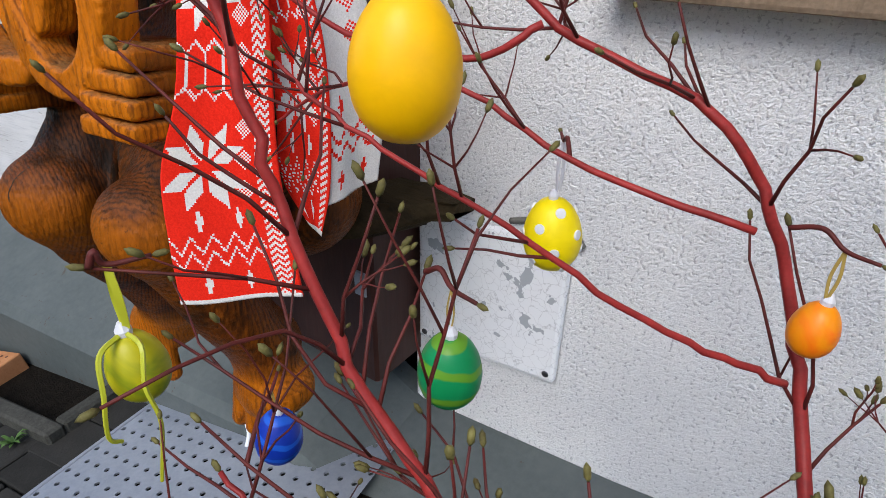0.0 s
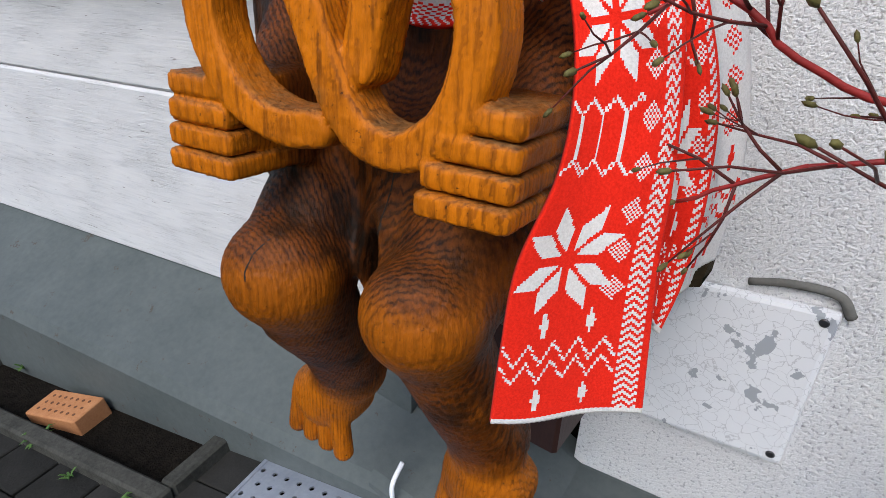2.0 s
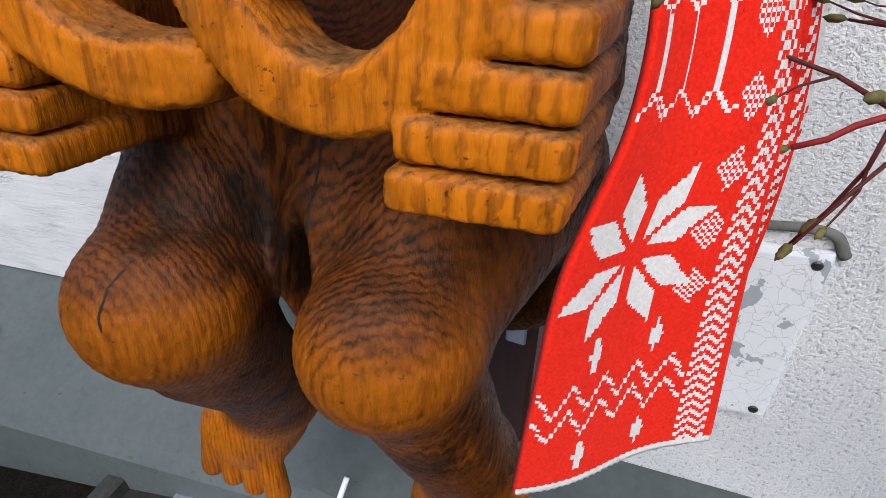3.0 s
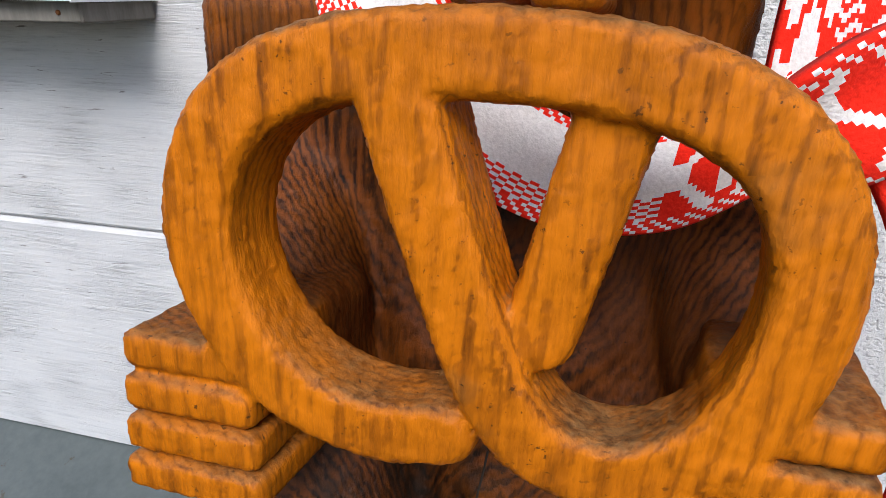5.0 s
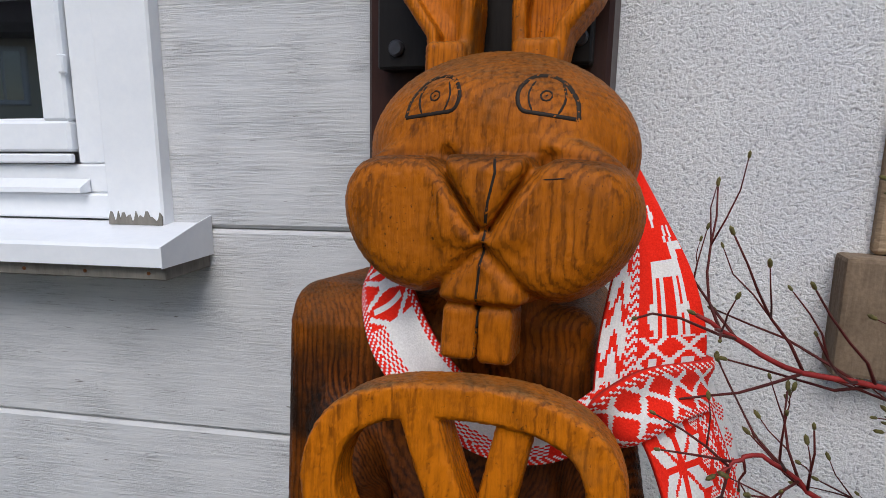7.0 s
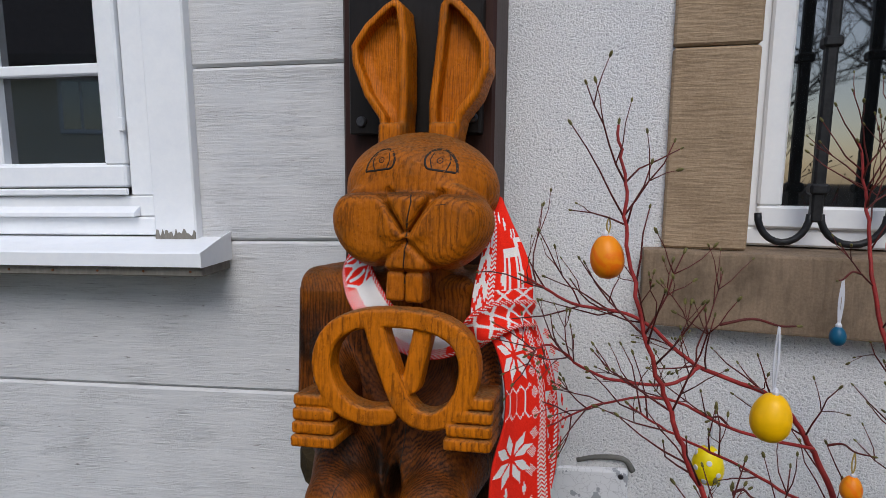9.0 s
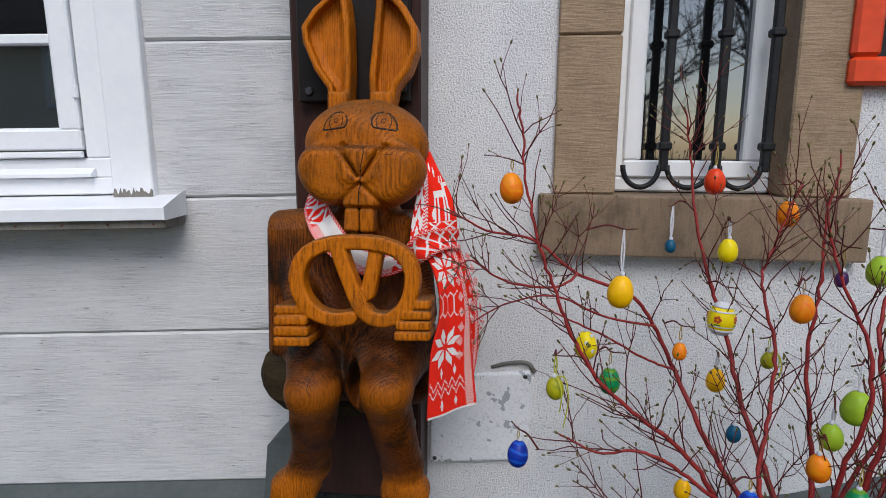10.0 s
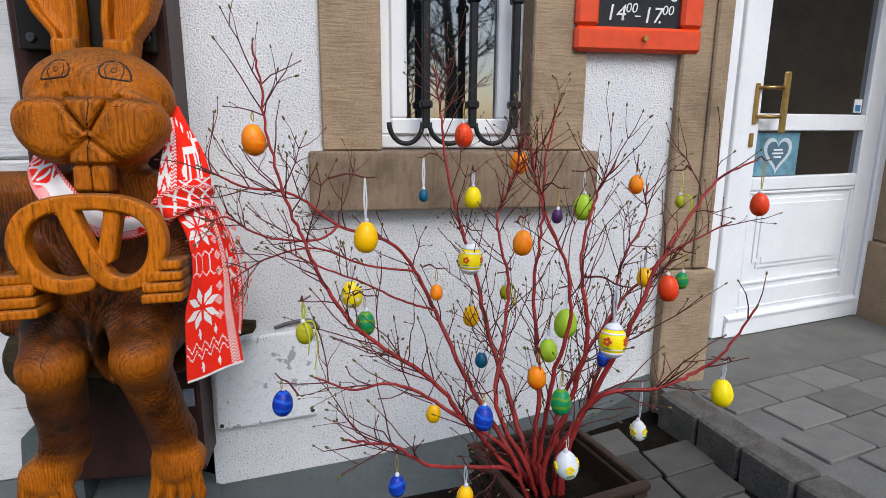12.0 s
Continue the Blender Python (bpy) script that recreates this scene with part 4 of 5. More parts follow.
def cross(p, q):
    return abs(p) + 0.55 * abs(q) < 0.9 or (abs(p) < 0.35 and abs(q) < 1.5)


def tail_pattern(u, v, i, j):
    """White stitches of the tail; u across, v metres from the hem."""
    if v < 0.006:
        return True
    if 0.80 < u < 0.95:
        return (j + abs(i % 6 - 3)) % 4 < 2
    if u > 0.955:
        return False
    x, z = u * 0.155, v
    for cx in (0.042, 0.092):
        for cz in (0.030, 0.118):
            if cross((x - cx) / 0.006, (z - cz) / 0.009):
                return True
    for base in (0.052, 0.074):
        if u < 0.78 and abs(z - base - 0.024 * abs((x / 0.0135) % 2 - 1)) < 0.0036 and (i + j) % 3:
            return True
    for cz in (0.185, 0.395):
        if star((x - 0.055) / 0.054, (z - cz) / 0.054):
            return True
    for cz in (0.155, 0.195, 0.235, 0.275, 0.315, 0.355, 0.395, 0.435):
        if abs(x - 0.108) / 0.014 + abs(z - cz) / 0.014 < 1 and (i + j) % 2:
            return True
    if 0.262 < z < 0.335 and u < 0.62:
        k = (x / 0.030) % 1
        if abs(k - 0.5) < 0.06 and 0.28 < z < 0.318:
            return True
        if abs(abs(z - 0.299) - 0.020 - 0.012 * abs(2 * k - 1)) < 0.0028 and (i + j) % 3:
            return True
    return False


def deer(p, q):
    """A plain four-legged knit motif in a unit square."""
    if 0.30 < q < 0.52 and 0.15 < p < 0.75:
        return True
    if q <= 0.30 and (0.16 < p < 0.24 or 0.30 < p < 0.38 or 0.56 < p < 0.64 or 0.68 < p < 0.76):
        return True
    if 0.52 <= q < 0.74 and 0.64 < p < 0.80:
        return True
    if 0.66 < q < 0.78 and 0.64 < p < 0.98:
        return True
    return 0.78 <= q < 1.0 and (abs(p - 0.60 - 0.3 * (q - 0.78)) < 0.035 or abs(p - 0.76 - 0.3 * (q - 0.78)) < 0.035)


def upper_pattern(u, v, i, j):
    """White stitches of the fold on the shoulder; v metres up from the knot."""
    if 0.22 < u < 0.36:
        return (j + abs(i % 6 - 3)) % 4 < 2
    if u <= 0.22:
        return (v * 17 + 0.30 * math.sin(u * 40)) % 1 < 0.66
    x, z = (u - 0.36) * 0.105, v
    if v < 0.065:
        a, b = abs(x / 0.017 % 2 - 1), abs(z / 0.017 % 2 - 1)
        return abs(a - b) < 0.20 or (a < 0.3 and b > 0.7)
    if deer((x - 0.008) / 0.058, (z - 0.110) / 0.085):
        return True
    return any(cross((x - cx) / 0.0055, (z - cz) / 0.010) for cx, cz in ((0.014, 0.088), (0.050, 0.096), (0.030, 0.212), (0.014, 0.232)))


def knot_pattern(u, v, i, j):
    if u < 0.14 or u > 0.88:
        return (i + j) % 3 == 0
    a, b = abs(u * 3 % 2 - 1), abs(v / 0.020 % 2 - 1)
    return abs(a - b) < 0.20 or (a < 0.28 and b < 0.28)


def lining_pattern(u, v, i, j):
    """The white reverse side with red figures."""
    x, z = u * 0.082, v
    if any(cross((x - cx) / 0.005, (z - cz) / 0.009) for cx in (0.018, 0.058) for cz in (0.030, 0.125)):
        return False
    if any(abs(z - base - 0.020 * abs((x / 0.0125) % 2 - 1)) < 0.0030 for base in (0.058, 0.078)):
        return False
    return not any(abs(x - 0.050) / 0.013 + abs(z - cz) / 0.017 < 1 and (i + j) % 2 for cz in (0.165, 0.205, 0.245, 0.285))


def collar_pattern(u, v, i, j):
    if u < 0.12 or u > 0.9:
        return (j + i) % 3 == 0
    if 0.15 < v < 0.40:
        return u > 0.34 or (2 * i + j) % 4 < 2
    a = abs((v / 0.062) % 1 - 0.5) * 2
    b = abs(2 * u - 1)
    return abs(a - b) < 0.15 or (a < 0.30 and b < 0.22) or (a > 0.86 and b < 0.55)


def cloth(name, edges, cols, rows, pattern, parent, thick=0.006, flip=False, wave=0.004):
    """A knitted strip between two edge curves, stitch by stitch; each stitch row sits slightly proud."""
    left, right = smooth_path([e[0] for e in edges], 10), smooth_path([e[1] for e in edges], 10)
    lengths = [0.0]
    mids = [(a + b) / 2 for a, b in zip(left, right)]
    for a, b in zip(mids, mids[1:]):
        lengths.append(lengths[-1] + (b - a).length)
    bm = bmesh.new()
    front, back = [], []
    for j in range(rows + 1):
        s = lengths[-1] * j / rows
        k = max(0, min(len(lengths) - 2, int(np.searchsorted(lengths, s)) - 1))
        f = (s - lengths[k]) / max(1e-9, lengths[k + 1] - lengths[k])
        a, b = left[k].lerp(left[k + 1], f), right[k].lerp(right[k + 1], f)
        n = (b - a).cross(mids[k + 1] - mids[k]).normalized() * (-1 if flip else 1)
        fr, bk = [], []
        for i in range(cols + 1):
            u = i / cols
            p = a.lerp(b, u) + n * (wave * math.sin(u * 7 + s * 9) + 0.0008 * (i % 2))
            fr.append(bm.verts.new(p + n * thick / 2))
            bk.append(bm.verts.new(p - n * thick / 2))
        front.append(fr), back.append(bk)
    for j in range(rows):
        for i in range(cols):
            w = pattern((i + 0.5) / cols, lengths[-1] * (j + 0.5) / rows, i, j)
            bm.faces.new((front[j][i], front[j][i + 1], front[j + 1][i + 1], front[j + 1][i])).material_index = int(w)
            bm.faces.new((back[j][i], back[j + 1][i], back[j + 1][i + 1], back[j][i + 1])).material_index = int(not w)
        for c in (0, cols):
            bm.faces.new((front[j][c], front[j + 1][c], back[j + 1][c], back[j][c])).material_index = 0
    for r in (0, rows):
        for i in range(cols):
            bm.faces.new((front[r][i], front[r][i + 1], back[r][i + 1], back[r][i])).material_index = 1
    ob = part(name, bm, [REDKNIT, WHITEKNIT], parent, smooth=True)
    return ob


SCARF = thing("scarf", LEAN, "red and white knitted scarf with star pattern round the rabbit's neck", "scarf")
cloth("front_tail", [((0.325, -0.594, 0.350), (0.446, -0.489, 0.364)), ((0.327, -0.596, 0.44), (0.436, -0.494, 0.45)), ((0.331, -0.594, 0.535), (0.428, -0.500, 0.54)), ((0.349, -0.575, 0.62), (0.424, -0.498, 0.62)), ((0.347, -0.560, 0.69), (0.412, -0.486, 0.70)), ((0.325, -0.540, 0.755), (0.392, -0.470, 0.77)), ((0.292, -0.525, 0.805), (0.366, -0.462, 0.82))], 60, 210, tail_pattern, SCARF)
cloth("back_tail", [((0.424, -0.456, 0.452), (0.432, -0.442, 0.432)), ((0.404, -0.478, 0.52), (0.440, -0.430, 0.50)), ((0.400, -0.476, 0.60), (0.440, -0.425, 0.59)), ((0.388, -0.468, 0.68), (0.426, -0.420, 0.69)), ((0.350, -0.455, 0.78), (0.390, -0.420, 0.79))], 30, 150, tail_pattern, SCARF)
cloth("lining", [((0.436, -0.432, 0.475), (0.452, -0.352, 0.495)), ((0.436, -0.426, 0.58), (0.450, -0.342, 0.60)), ((0.414, -0.418, 0.70), (0.428, -0.345, 0.72)), ((0.378, -0.42, 0.80), (0.388, -0.37, 0.81))], 26, 110, lining_pattern, SCARF)
cloth("shoulder_fold", [((0.258, -0.505, 0.80), (0.374, -0.440, 0.81)), ((0.258, -0.490, 0.86), (0.376, -0.425, 0.87)), ((0.266, -0.465, 0.93), (0.356, -0.405, 0.94)), ((0.276, -0.43, 1.00), (0.318, -0.385, 1.01)), ((0.262, -0.38, 1.065), (0.288, -0.350, 1.065))], 48, 112, upper_pattern, SCARF)
cloth("knot", [((0.290, -0.515, 0.755), (0.250, -0.530, 0.790)), ((0.312, -0.540, 0.775), (0.266, -0.556, 0.822)), ((0.350, -0.515, 0.795), (0.310, -0.535, 0.850)), ((0.382, -0.460, 0.795), (0.372, -0.468, 0.850)), ((0.376, -0.42, 0.79), (0.376, -0.42, 0.845))], 24, 80, knot_pattern, SCARF, thick=0.012, flip=True)
cloth("collar", [((-0.060, -0.42, 0.915), (-0.030, -0.40, 0.975)), ((-0.040, -0.490, 0.880), (0.006, -0.470, 0.935)), ((0.000, -0.535, 0.820), (0.062, -0.520, 0.865)), ((0.068, -0.545, 0.758), (0.108, -0.522, 0.812)), ((0.148, -0.540, 0.722), (0.170, -0.518, 0.780)), ((0.220, -0.535, 0.728), (0.225, -0.512, 0.785)), ((0.280, -0.52, 0.765), (0.270, -0.50, 0.82))], 32, 160, collar_pattern, SCARF, thick=0.010, flip=True)

# ---------------------------------------------------------------- fittings on the plaster wall
HATCH = thing("wall_hatch", Matrix.Translation((0.245, -0.002, -0.083)), "white painted metal wall hatch with cracked flaking paint", "hatch")
bm = box((0.0, -0.022, 0.0), (0.370, 0.0, 0.348), 0.012, 2)
for v in bm.verts:
    v.co.z += 0.11 * v.co.x
part("cover", bm, PLATE, HATCH)
for x, z in ((0.018, 0.022), (0.350, 0.060), (0.350, 0.366), (0.018, 0.330)):
    part("screw", disc_y(x, -0.021, z, 0.008, 0.004), ZINC, HATCH, "grey screw head")
bm = tube(smooth_path([(0.47, -0.004, 0.306), (0.53, -0.008, 0.326), (0.60, -0.008, 0.330), (0.628, -0.004, 0.296)]), (0.007, 0.009), 8)
tagged(part("plaster_patch", bm, CONCRETE, smooth=True), "rough grey mortar bead above the hatch", "mortar")

CB = thing("chalkboard", Matrix.Identity(4), "red framed chalkboard sign with handwritten opening hours", "sign")
frame_bars("sign_frame", 1.561, 2.051, 1.304, 1.94, 0.086, -0.048, -0.002, REDFRAME, CB, 0.012)
part("slate", box((1.645, -0.024, 1.388), (1.967, -0.004, 1.856), 0), SLATE, CB, "black slate panel")
part("knob", disc_y(1.822, -0.048, 1.350, 0.011, 0.016), BRASS, CB, "small brass knob")


def writing(text, x, z, size, parent):
    c = bpy.data.curves.new("writing", "FONT")
    c.body, c.size, c.extrude, c.shear = text, size, 0.0004, 0.15
    ob = new("writing", c)
    ob.data.materials.append(CHALK)
    ob.matrix_world = Matrix.Translation((x, -0.0255, z)) @ pose(0, 0, 0, 90, 0, 0)
    ob.parent = parent


writing("So+Feiertag", 1.663, 1.498, 0.060, CB)
for text, x, z, size in (("14", 1.676, 1.414, 0.078), (".", 1.738, 1.414, 0.07), ("00", 1.752, 1.442, 0.046), ("17", 1.818, 1.408, 0.078), (".", 1.880, 1.408, 0.07), ("00", 1.894, 1.438, 0.046)):
    writing(text, x, z, size, CB)
part("chalk_line", box((1.790, -0.0262, 1.428), (1.812, -0.0242, 1.432), 0), CHALK, CB)
for z in (1.60, 1.70, 1.79):
    part("chalk_line", box((1.67, -0.0262, z), (1.93, -0.0242, z + 0.012), 0), CHALK, CB)
NOTE = thing("door_sticker", DOORM @ Matrix.Translation((0, -0.018, 0)), "small blue and white square sticker on the door", "sticker")
part("card", box((0.216, 0.026, 0.804), (0.530, 0.0275, 1.012), 0), lacquer("pale_blue_print", (0.16, 0.36, 0.46), 0.5, 0.55), NOTE)


def heart(cx, cz, r):
    return [(cx + r * math.sin(a) ** 3, cz + r * (0.81 * math.cos(a) - 0.31 * math.cos(2 * a) - 0.12 * math.cos(3 * a) - 0.06 * math.cos(4 * a))) for a in (2 * math.pi * k / 28 for k in range(28))]


part("emblem", prism(heart(0.385, 0.915, 0.098), "y", 0.0250, 0.0262), lacquer("white_print", (0.62, 0.70, 0.74), 0.5), NOTE, "white heart outline")
part("emblem_heart", prism(heart(0.385, 0.915, 0.074), "y", 0.0238, 0.0252), lacquer("grey_blue_print", (0.09, 0.17, 0.24), 0.5), NOTE, "grey-blue heart")
for z, w in ((0.925, 0.030), (0.908, 0.038), (0.890, 0.026)):
    part("printed_bar", box((0.385 - w, 0.0230, z), (0.385 + w, 0.0240, z + 0.008), 0), WHITE, NOTE)
TAG = thing("door_label", DOORM @ Matrix.Translation((0, 0.006, 0)), "tiny white and blue label on the glass", "sticker")
part("card", box((0.905, 0.002, 1.112), (0.965, 0.004, 1.178), 0), WHITE, TAG)
part("printed_mark", box((0.915, 0.0008, 1.118), (0.955, 0.0022, 1.150), 0), lacquer("blue_print", (0.06, 0.22, 0.42), 0.5), TAG)

# ---------------------------------------------------------------- on the street
bm = bmesh.new()
CX, CY, STEP = 19, 15, 0.042
for a in range(CX):
    for b in range(CY):
        cx, cy = a * STEP, b * STEP
        off = 0.010 if b % 2 else -0.010
        ring, inner = [], []
        for k in range(8):
            ang = math.pi / 4 * k
            sx, sy = math.cos(ang), math.sin(ang)
            m = max(abs(sx), abs(sy))
            ring.append(bm.verts.new((cx + STEP / 2 * sx / m, cy + STEP / 2 * sy / m, 0)))
            inner.append((bm.verts.new((cx + off + 0.0075 * sx, cy + 0.0075 * sy, 0)), bm.verts.new((cx + off + 0.0075 * sx, cy + 0.0075 * sy, -0.006))))
        for k in range(8):
            n = (k + 1) % 8
            bm.faces.new((ring[k], ring[n], inner[n][0], inner[k][0]))
            bm.faces.new((inner[k][0], inner[n][0], inner[n][1], inner[k][1]))
bmesh.ops.remove_doubles(bm, verts=bm.verts[:], dist=0.0005)
GM = on_ground(-0.40, -0.835, 0.018, 9)
GRATE = thing("grating", GM, "perforated galvanised steel cover plate over the light well", "grating")
part("plate", bm, STEEL, GRATE)
part("rim", box((-0.035, -0.035, -0.03), (CX * STEP, -0.021, 0.003), 0.002), STEEL, GRATE)
part("rim", box((-0.035, CY * STEP - 0.021, -0.03), (CX * STEP, CY * STEP - 0.007, 0.003), 0.002), STEEL, GRATE)
part("rim", box((-0.035, -0.021, -0.03), (-0.021, CY * STEP - 0.021, 0.003), 0.002), STEEL, GRATE)
pipe = tube(smooth_path([(-0.075, -0.31, -0.25), (-0.075, -0.348, -0.29), (-0.075, -0.350, -0.36), (-0.085, -0.365, -0.42)]), 0.006, 8)
tagged(part("cable_pipe", pipe, WHITE, smooth=True), "thin pale painted pipe on the plinth", "pipe")

# sunken bed edged with kerb stones, a brick in it
TM = on_ground(-1.29, -0.582, 0.01, 8)
BED = thing("planting_bed", TM, "empty planting bed edged with pale concrete kerbs", "planter")
for lo, hi in (((-0.67, -0.165, -0.12), (0.67, -0.11, 0.03)), ((-0.67, 0.105, -0.12), (0.67, 0.16, 0.035)), ((-0.67, -0.11, -0.12), (-0.615, 0.105, 0.03)), ((0.615, -0.11, -0.12), (0.67, 0.105, 0.03))):
    part("kerb", box(lo, hi, 0.008), BEDKERB, BED)
bm = bmesh.new()
rng = random.Random(4)
sg = [[bm.verts.new((-0.615 + 1.23 * i / 40, -0.11 + 0.215 * j / 8, -0.075 + 0.02 * noise.noise((i * 0.4, j * 0.5, 1)))) for i in range(41)] for j in range(9)]
for a, b in zip(sg, sg[1:]):
    for k in range(40):
        bm.faces.new((a[k], a[k + 1], b[k + 1], b[k]))
part("earth", bm, SOIL, BED, "dark loose earth", True)
bm = bmesh.new()
for k in range(90):
    x, y, s = rng.uniform(-0.58, 0.58), rng.uniform(-0.09, 0.09), rng.uniform(0.008, 0.028)
    bmesh.ops.create_icosphere(bm, subdivisions=1, radius=s, matrix=Matrix.Translation((x, y, -0.065)) @ pose(0, 0, 0, rng.uniform(0, 90), rng.uniform(0, 90), 0) @ Matrix.Diagonal((1, 0.7, 0.5, 1)))
tagged(part("clod", bm, SOIL, BED), kind="stuff")
BR = thing("brick", TM @ pose(0.0, -0.01, -0.015, 5, -4, 6), "orange perforated clay brick lying in the planting bed", "brick")
part("block", box((-0.125, -0.058, -0.05), (0.125, 0.058, 0.035), 0.004), BRICK, BR)
# flat dark discs give the shade of the holes; the block is solid
bm = bmesh.new()
for i in range(7):
    for j in range(3):
        lathe([(0.006, 0.0), (0.006, 0.0015)], 8, bm, Matrix.Translation((-0.09 + 0.03 * i, -0.03 + 0.03 * j, 0.0345)))
part("perforation", bm, surface("brick_hole_shade", (0.10, 0.04, 0.02), (0.18, 0.07, 0.03)), BR, "dark round discs in place of the shaded holes")


def weed(x, y, n, size, seed):
    r, bm = random.Random(seed), bmesh.new()
    for k in range(n):
        a, l = r.uniform(0, 6.28), size * r.uniform(0.6, 1.1)
        d, up = Vector((math.cos(a), math.sin(a), 0)), r.uniform(0.3, 1.2)
        s = d.cross(Vector((0, 0, 1))) * size * 0.12
        pts = [d * l * t + Vector((0, 0, l * up * math.sin(t * 2.2) * 0.6)) for t in (0, 0.35, 0.7, 1)]
        row = [(bm.verts.new(p - s * w), bm.verts.new(p + s * w)) for p, w in zip(pts, (0.4, 1, 0.8, 0.05))]
        for p, q in zip(row, row[1:]):
            bm.faces.new((p[0], p[1], q[1], q[0]))
    ob = tagged(part("weed", bm, LEAF), "small green weed growing from a paving joint", "weed", "weeds in the joints")
    ob.matrix_world = on_ground(x, y - 0.107 * (x < 1), 0.005)


for i, (x, y, n, s) in enumerate(((-1.2, -0.60, 16, 0.05), (-0.72, -0.60, 14, 0.045), (-0.66, -0.52, 8, 0.03), (-1.95, -0.34, 14, 0.07), (-1.72, -0.46, 12, 0.04), (-0.95, -0.62, 7, 0.03), (2.35, -0.9, 8, 0.03))):
    weed(x, y, n, s, i)

# ---------------------------------------------------------------- potted dogwood
POTM = Matrix.Translation((1.275, -0.772, ground_z(1.275) - 0.01)) @ pose(0, 0, 0, 0, 0, 14)
PT = thing("plant_pot", POTM, "square dark brown woven plastic plant pot", "pot")
PH, PW = 0.385, 0.165
for sx, sy in ((0, -1), (0, 1), (-1, 0), (1, 0)):
    a, b = (PW, 0.010) if sx == 0 else (0.010, PW - 0.010)
    part("side", box((sx * PW * 0.945 - a, sy * PW * 0.945 - b, 0.0), (sx * PW * 0.945 + a, sy * PW * 0.945 + b, PH - 0.02), 0.004), POT, PT)
bm = bmesh.new()
for k in range(20):
    z = 0.012 + k * 0.0175
    for sx, sy in ((0, -1), (1, 0), (-1, 0), (0, 1)):
        for q in range(10):
            if (q + k) % 2:
                continue
            c = -PW + (q + 0.5) * 2 * PW / 10
            lo = (c - 0.021, -PW * 0.945 - 0.0155, z) if sx == 0 else (-PW * 0.945 - 0.0155, c - 0.021, z)
            hi = (c + 0.021, -PW * 0.945 - 0.009, z + 0.015) if sx == 0 else (-PW * 0.945 - 0.009, c + 0.021, z + 0.015)
            box(lo, hi, 0, bm=bm, m=pose(0, 0, 0, 0, 0, 180) if sx + sy > 0 else None)
tagged(part("weave", bm, POT, PT), kind="stuff")
frame_parts = (((-PW - 0.012, -PW - 0.012, PH - 0.022), (PW + 0.012, -PW + 0.012, PH)), ((-PW - 0.012, PW - 0.012, PH - 0.022), (PW + 0.012, PW + 0.012, PH)), ((-PW - 0.012, -PW + 0.012, PH - 0.022), (-PW + 0.012, PW - 0.012, PH)), ((PW - 0.012, -PW + 0.012, PH - 0.022), (PW + 0.012, PW - 0.012, PH)))
for lo, hi in frame_parts:
    part("rim", box(lo, hi, 0.007, 2), POT, PT)
part("earth", box((-PW * 0.93, -PW * 0.93, PH - 0.14), (PW * 0.93, PW * 0.93, PH - 0.09), 0), SOIL, PT, "dark potting earth")

BUSH = thing("dogwood_bush", Matrix.Translation((1.275, -0.772, ground_z(1.275) + PH - 0.10)), "bare red-stemmed dogwood bush with swelling buds, in the pot", "shrub")
BUSH_INV = BUSH.matrix_world.inverted()
SAMPLES = []      # points along the wood, to hang eggs from
TW, BD = {}, {}
rb = random.Random(11)


def bud(bm, p, d, s):
    bmesh.ops.create_icosphere(bm, subdivisions=1, radius=1.0, matrix=Matrix.Translation(p + d * s * 0.9) @ d.to_track_quat("Z", "Y").to_matrix().to_4x4() @ Matrix.Diagonal((s * 0.42, s * 0.42, s, 1)))


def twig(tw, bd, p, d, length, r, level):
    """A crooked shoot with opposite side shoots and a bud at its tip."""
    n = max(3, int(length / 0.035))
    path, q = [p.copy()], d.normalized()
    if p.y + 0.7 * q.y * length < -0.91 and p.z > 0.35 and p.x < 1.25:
        return      # shoots leaning to the street are left out, clear of the camera path
    for k in range(n):
        q = (q + Vector((rb.gauss(0, 0.16), rb.gauss(0, 0.16), rb.gauss(0.05, 0.14)))).normalized()
        path.append(path[-1] + q * length / n)
    tube(path, (r, r * 0.55), 5, tw)
    SAMPLES.extend(path[1:])
    bud(bd, path[-1], q, rb.uniform(0.0045, 0.0075))
    if level > 0:
        for k in range(1, n):
            if rb.random() < (0.42 if level > 1 else 0.24):
                side = q.orthogonal().normalized()
                side.rotate(Matrix.Rotation(rb.uniform(0, 6.28), 3, q))
                for sgn in ((1, -1) if rb.random() < 0.45 else (1,)):
                    way = (path[min(k + 1, n)] - path[k]).normalized() * 0.8 + side * sgn * 0.75 + Vector((0, 0, 0.15))
                    twig(tw, bd, path[k], way, length * rb.uniform(0.3, 0.6), r * 0.62, level - 1)


